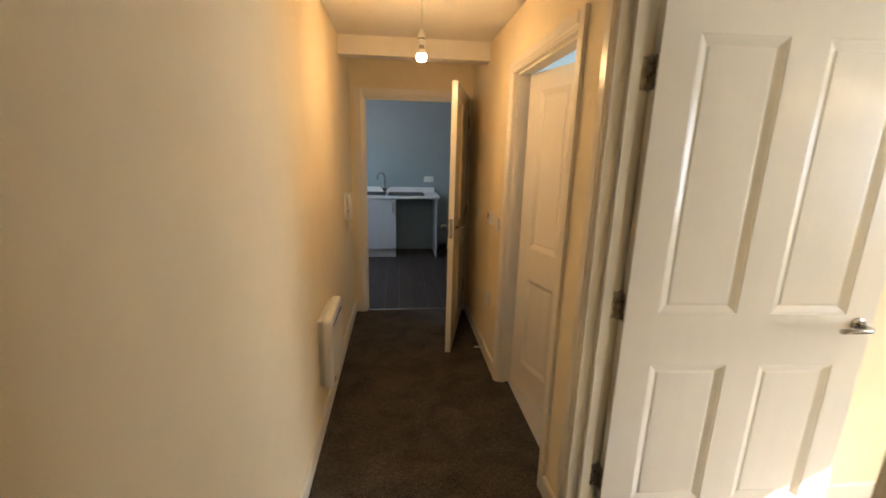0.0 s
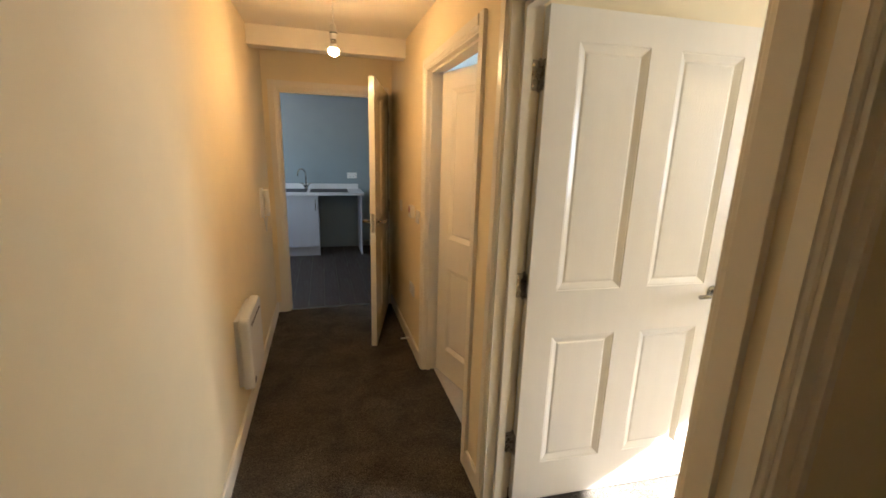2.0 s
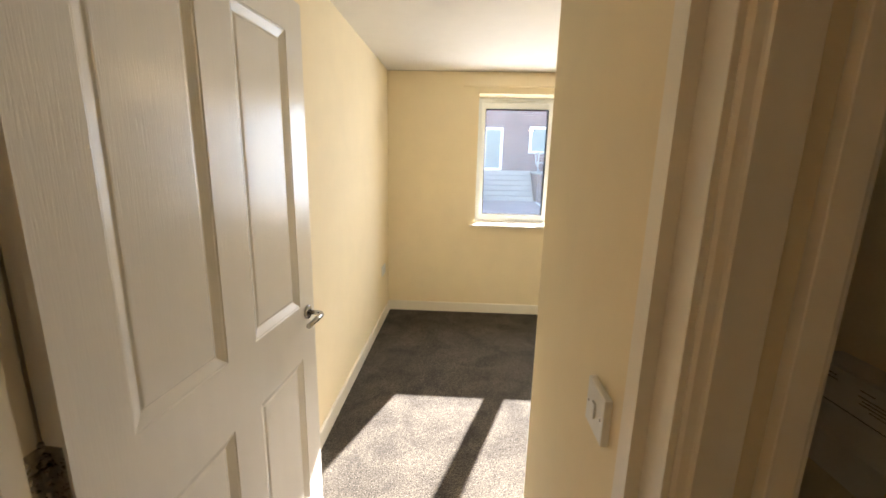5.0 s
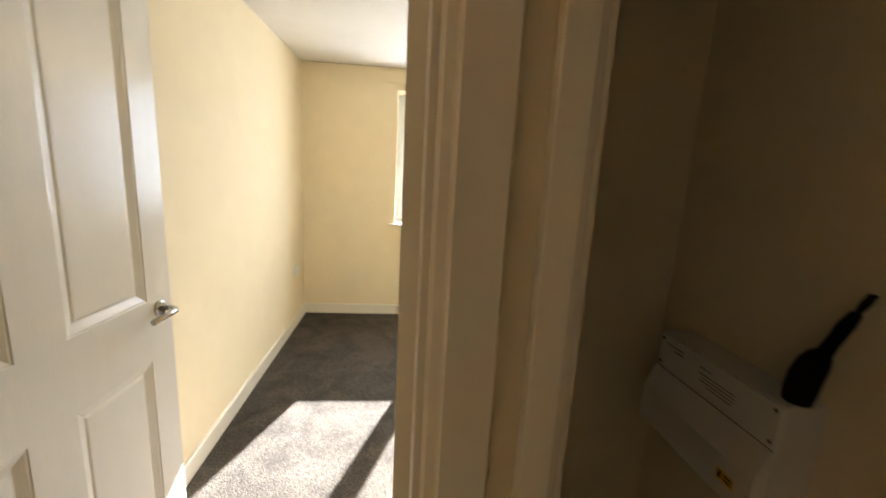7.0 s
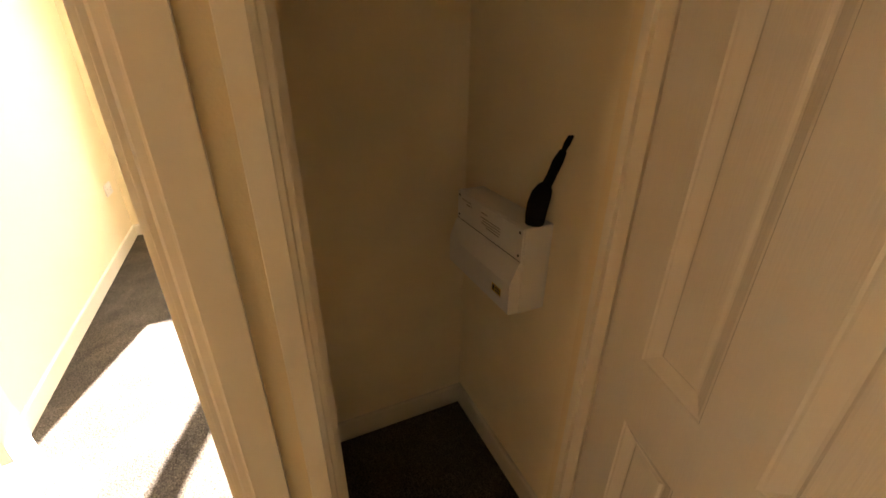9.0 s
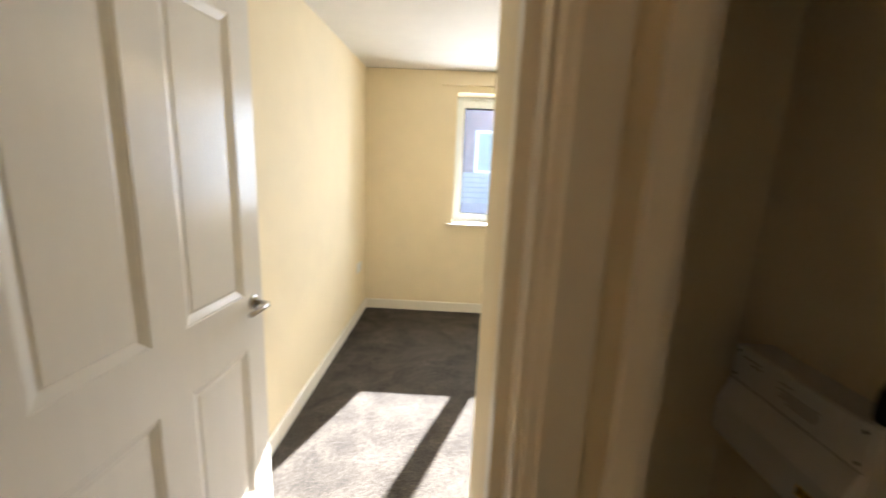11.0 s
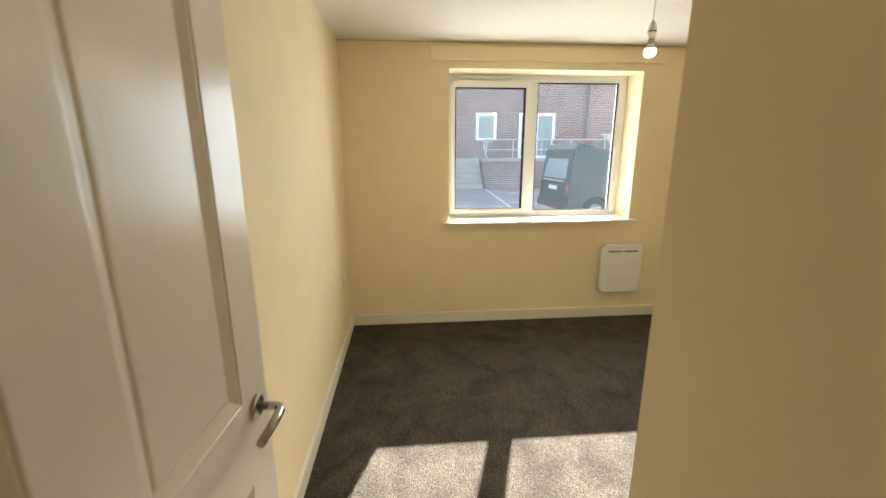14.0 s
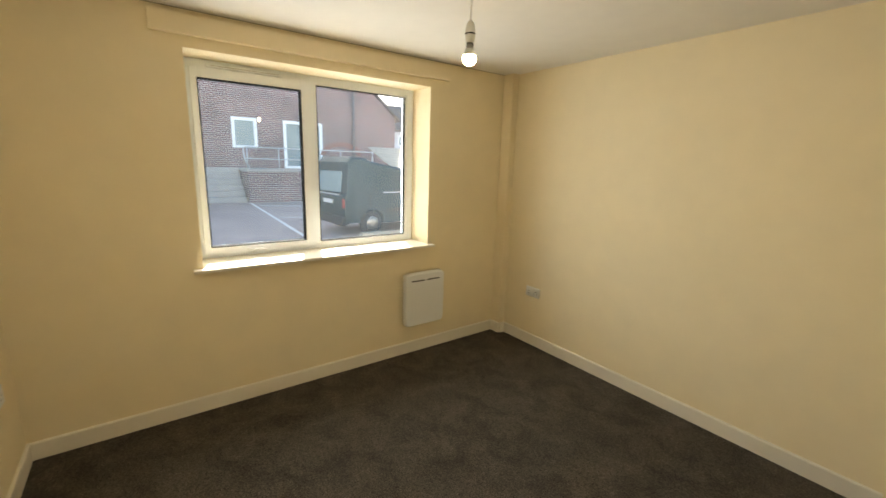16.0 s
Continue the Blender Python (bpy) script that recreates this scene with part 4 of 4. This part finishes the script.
far_house = thing("house", "pale rendered house far beyond the car park", "house")
RENDERED = mat("pale_grey_render", (0.52, 0.55, 0.58), 0.85, grain=0.05, grain_size=12, stain=0.08, stain_size=0.5)
boxes("wall", RENDERED, (45.0, 53.0, -36.0, -23.4, GZ, 5.2), parent=far_house)
bm = bmesh.new()
extrude(bm, [(44.6, 5.0), (49.0, 8.2), (53.4, 5.0), (53.4, 5.25), (49.0, 8.5), (44.6, 5.25)], Matrix(((1, 0, 0, 0), (0, 0, -1, -23.1), (0, 1, 0, 0), (0, 0, 0, 1))), 13.2)
part("roof", bm, ROOFT, far_house)
for y in (-24.9, -27.8):
    for z in (0.9, 3.4):
        w = boxes("window", UPVC, (44.93, 45.02, y - 0.65, y + 0.65, z, z + 1.2), parent=far_house)
        boxes("pane", OUTGLASS, (44.9, 44.94, y - 0.55, y + 0.55, z + 0.1, z + 1.1), parent=w)

ramp = thing("entrance_ramp", "brick entrance platform with concrete coping and steps", "ramp", FAR)
boxes("ramp_wall", RAMPBRICK, (18.3, FX - 0.01, -9.0, -2.35, BASE, 1.02), parent=ramp)
boxes("coping", CONCRETE, (18.22, FX - 0.01, -9.0, -2.27, 1.022, 1.12), parent=ramp, bevel=0.01)
for k in range(6):
    z = BASE + 0.214 * k
    boxes("step", CONCRETE, (18.45 + 0.25 * k, FX - 0.01, -2.26, 3.2, z + (0.0 if k == 0 else 0.002), z + 0.214), parent=ramp, bevel=0.012)
rail = thing("handrail", "galvanised steel handrail along the entrance platform", "handrail", FAR)
for y in (-2.35, -3.5, -4.75, -6.05, -7.55):
    bm = bmesh.new()
    tube(bm, [(18.4, y, 1.12), (18.4, y, 1.92)], 0.024, 8)
    part("post", bm, RAIL, rail)
for z in (1.92, 1.5):
    bm = bmesh.new()
    tube(bm, [(18.4, -2.3, z), (18.4, -7.6, z)], 0.024, 8)
    part("rail_bar", bm, RAIL, rail)
bm = bmesh.new()
tube(bm, [(18.4, -2.3, 1.92), (18.3, -2.2, 1.9), (18.2, -2.22, 1.5), (18.25, -2.4, 1.12)], 0.024, 8)
part("stair_rail", bm, RAIL, rail)

shed = thing("lean_to_shed", "low brick store with pale ribbed roof", "shed", pose(0, -0.6, -0.2))
boxes("wall", BRICKWALL, (18.4, 20.5, -12.0, -8.2, GZ, 1.35), parent=shed)
# Dark strip below the front edge of the roof.
boxes("fascia", DARK, (18.06, 18.1, -12.2, -7.9, 1.2, 1.37), parent=shed)
for k in range(9):
    x, z = 18.06 + 0.31 * k, 1.37 + 0.115 * k
    bm = bmesh.new()
    extrude(bm, [(x, z), (x + 0.36, z + 0.134), (x + 0.36, z + 0.164), (x, z + 0.06)], Matrix(((1, 0, 0, 0), (0, 0, -1, -7.9), (0, 1, 0, 0), (0, 0, 0, 1))), 4.3)
    part("roof_course", bm, SLATE, shed)


# van: local x towards its front, local y to its own left, wheels on z 0
def van(m):
    root = thing("parked_van", "dark green van with a raised tail parked in a bay", "van", m)
    prof = [(0.0, 0.38), (0.0, 1.05), (0.06, 1.15), (0.14, 1.98), (0.26, 2.12), (0.7, 2.1), (0.84, 2.02), (1.6, 1.9), (2.5, 1.72), (3.2, 1.52), (3.95, 1.22), (4.65, 1.08), (4.82, 0.9), (4.85, 0.38), (4.25, 0.32), (4.2, 0.55), (3.98, 0.7), (3.72, 0.7), (3.5, 0.55), (3.45, 0.3), (1.25, 0.3), (1.2, 0.55), (0.98, 0.7), (0.72, 0.7), (0.5, 0.55), (0.45, 0.36)]
    bm = bmesh.new()
    rows = []
    for y, tuck in ((-0.93, 0.07), (-0.86, 0.0), (0.86, 0.0), (0.93, 0.07)):
        rows.append([bm.verts.new((x, y - (0.04 * (z - 1.1) / 0.8 * (1 if y > 0 else -1) if z > 1.1 else 0), z - (tuck if z > 1.55 else 0))) for x, z in prof])
    n = len(prof)
    for a, b in zip(rows, rows[1:]):
        for k in range(n):
            bm.faces.new((a[k], a[(k + 1) % n], b[(k + 1) % n], b[k]))
    bm.faces.new(rows[0]), bm.faces.new(rows[-1][::-1])
    body = part("body", bm, CARPAINT, root)
    bm = bmesh.new()
    extrude(bm, [(-0.68, 1.2), (0.68, 1.2), (0.62, 1.75), (-0.62, 1.75)], Matrix(((0, 0.16, -1, -0.17), (1, 0, 0, 0), (0, 0.987, 0.16, 0.0), (0, 0, 0, 1))), 0.02)
    # Base colour holds the reflected sky, hence a paler glass than CARGLASS.
    part("rear_window", bm, mat("rear_glass_painted_sky", (0.22, 0.3, 0.31), 0.1, grain=0.05, grain_size=3), root, "rear glass painted pale for the sky's reflection")
    for s in (-1, 1):
        bm = bmesh.new()
        extrude(bm, [(2.35, 1.2), (3.5, 1.2), (3.1, 1.48), (2.35, 1.6)], Matrix(((1, 0, 0, 0), (0, -s * 0.12, s, s * (0.925 + 0.135)), (0, 1, 0, 0), (0, 0, 0, 1))), 0.012)
        part("side_window", bm, CARGLASS, root)
        boxes("tail_light", RED, (-0.02, 0.05, s * 0.86 - 0.05, s * 0.86 + 0.05, 0.78, 1.02), parent=root, bevel=0.01)
        boxes("door_seam", DARK, (0.765, 0.8, s * 0.925 - 0.01, s * 0.925 + 0.008, 0.75, 1.14), parent=root)
        # Metal trim strip, put in as the bright highlight along the side.
        boxes("window_trim", RAIL, (1.2, 3.3, s * 0.93 - 0.008, s * 0.93 + 0.008, 1.16, 1.18), parent=root)
        boxes("rub_strip", DARK, (1.3, 3.4, s * 0.935 - 0.01, s * 0.935 + 0.01, 0.62, 0.7), parent=root)
        for x in (0.85, 3.85):
            bm = bmesh.new()
            lathe(bm, [(0.2, -0.1), (0.31, -0.1), (0.33, -0.07), (0.33, 0.07), (0.31, 0.1), (0.2, 0.1)], 24, Matrix.Translation((x, s * 0.82, 0.33)) @ Matrix.Rotation(radians(90), 4, "X"))
            w = part("wheel", bm, TYRE, root)
            bm = bmesh.new()
            lathe(bm, [(0.05, -0.115), (0.19, -0.105), (0.2, 0.0), (0.19, 0.105), (0.05, 0.115)], 20, Matrix.Translation((x, s * 0.82, 0.33)) @ Matrix.Rotation(radians(90), 4, "X"))
            part("rim", bm, STEEL, w)
    boxes("number_plate", PAINTLINE, (-0.024, -0.006, -0.26, 0.26, 0.86, 0.97), parent=root, bevel=0.004)
    # A like trim strip, added as a highlight across the rear.
    boxes("door_trim", RAIL, (-0.03, -0.004, -0.62, 0.62, 1.1, 1.14), parent=root, bevel=0.006)
    boxes("tailgate_gap", BLACK, (0.78, 0.85, -0.8, 0.8, 1.955, 2.02), parent=root, bevel=0.01)
    boxes("bumper", DARK, (-0.08, 0.1, -0.9, 0.9, 0.32, 0.55), parent=root, bevel=0.03)
    return root


van(pose(13.8, -3.72, GZ, 0, 0, -84) @ Matrix.Scale(1.12, 4))
tagged(boxes("timber_plank", SLATE, (12.6, 12.8, -6.2, -4.3, GZ, GZ + 0.12), bevel=0.01), "pale timber plank lying on the tarmac", "plank")
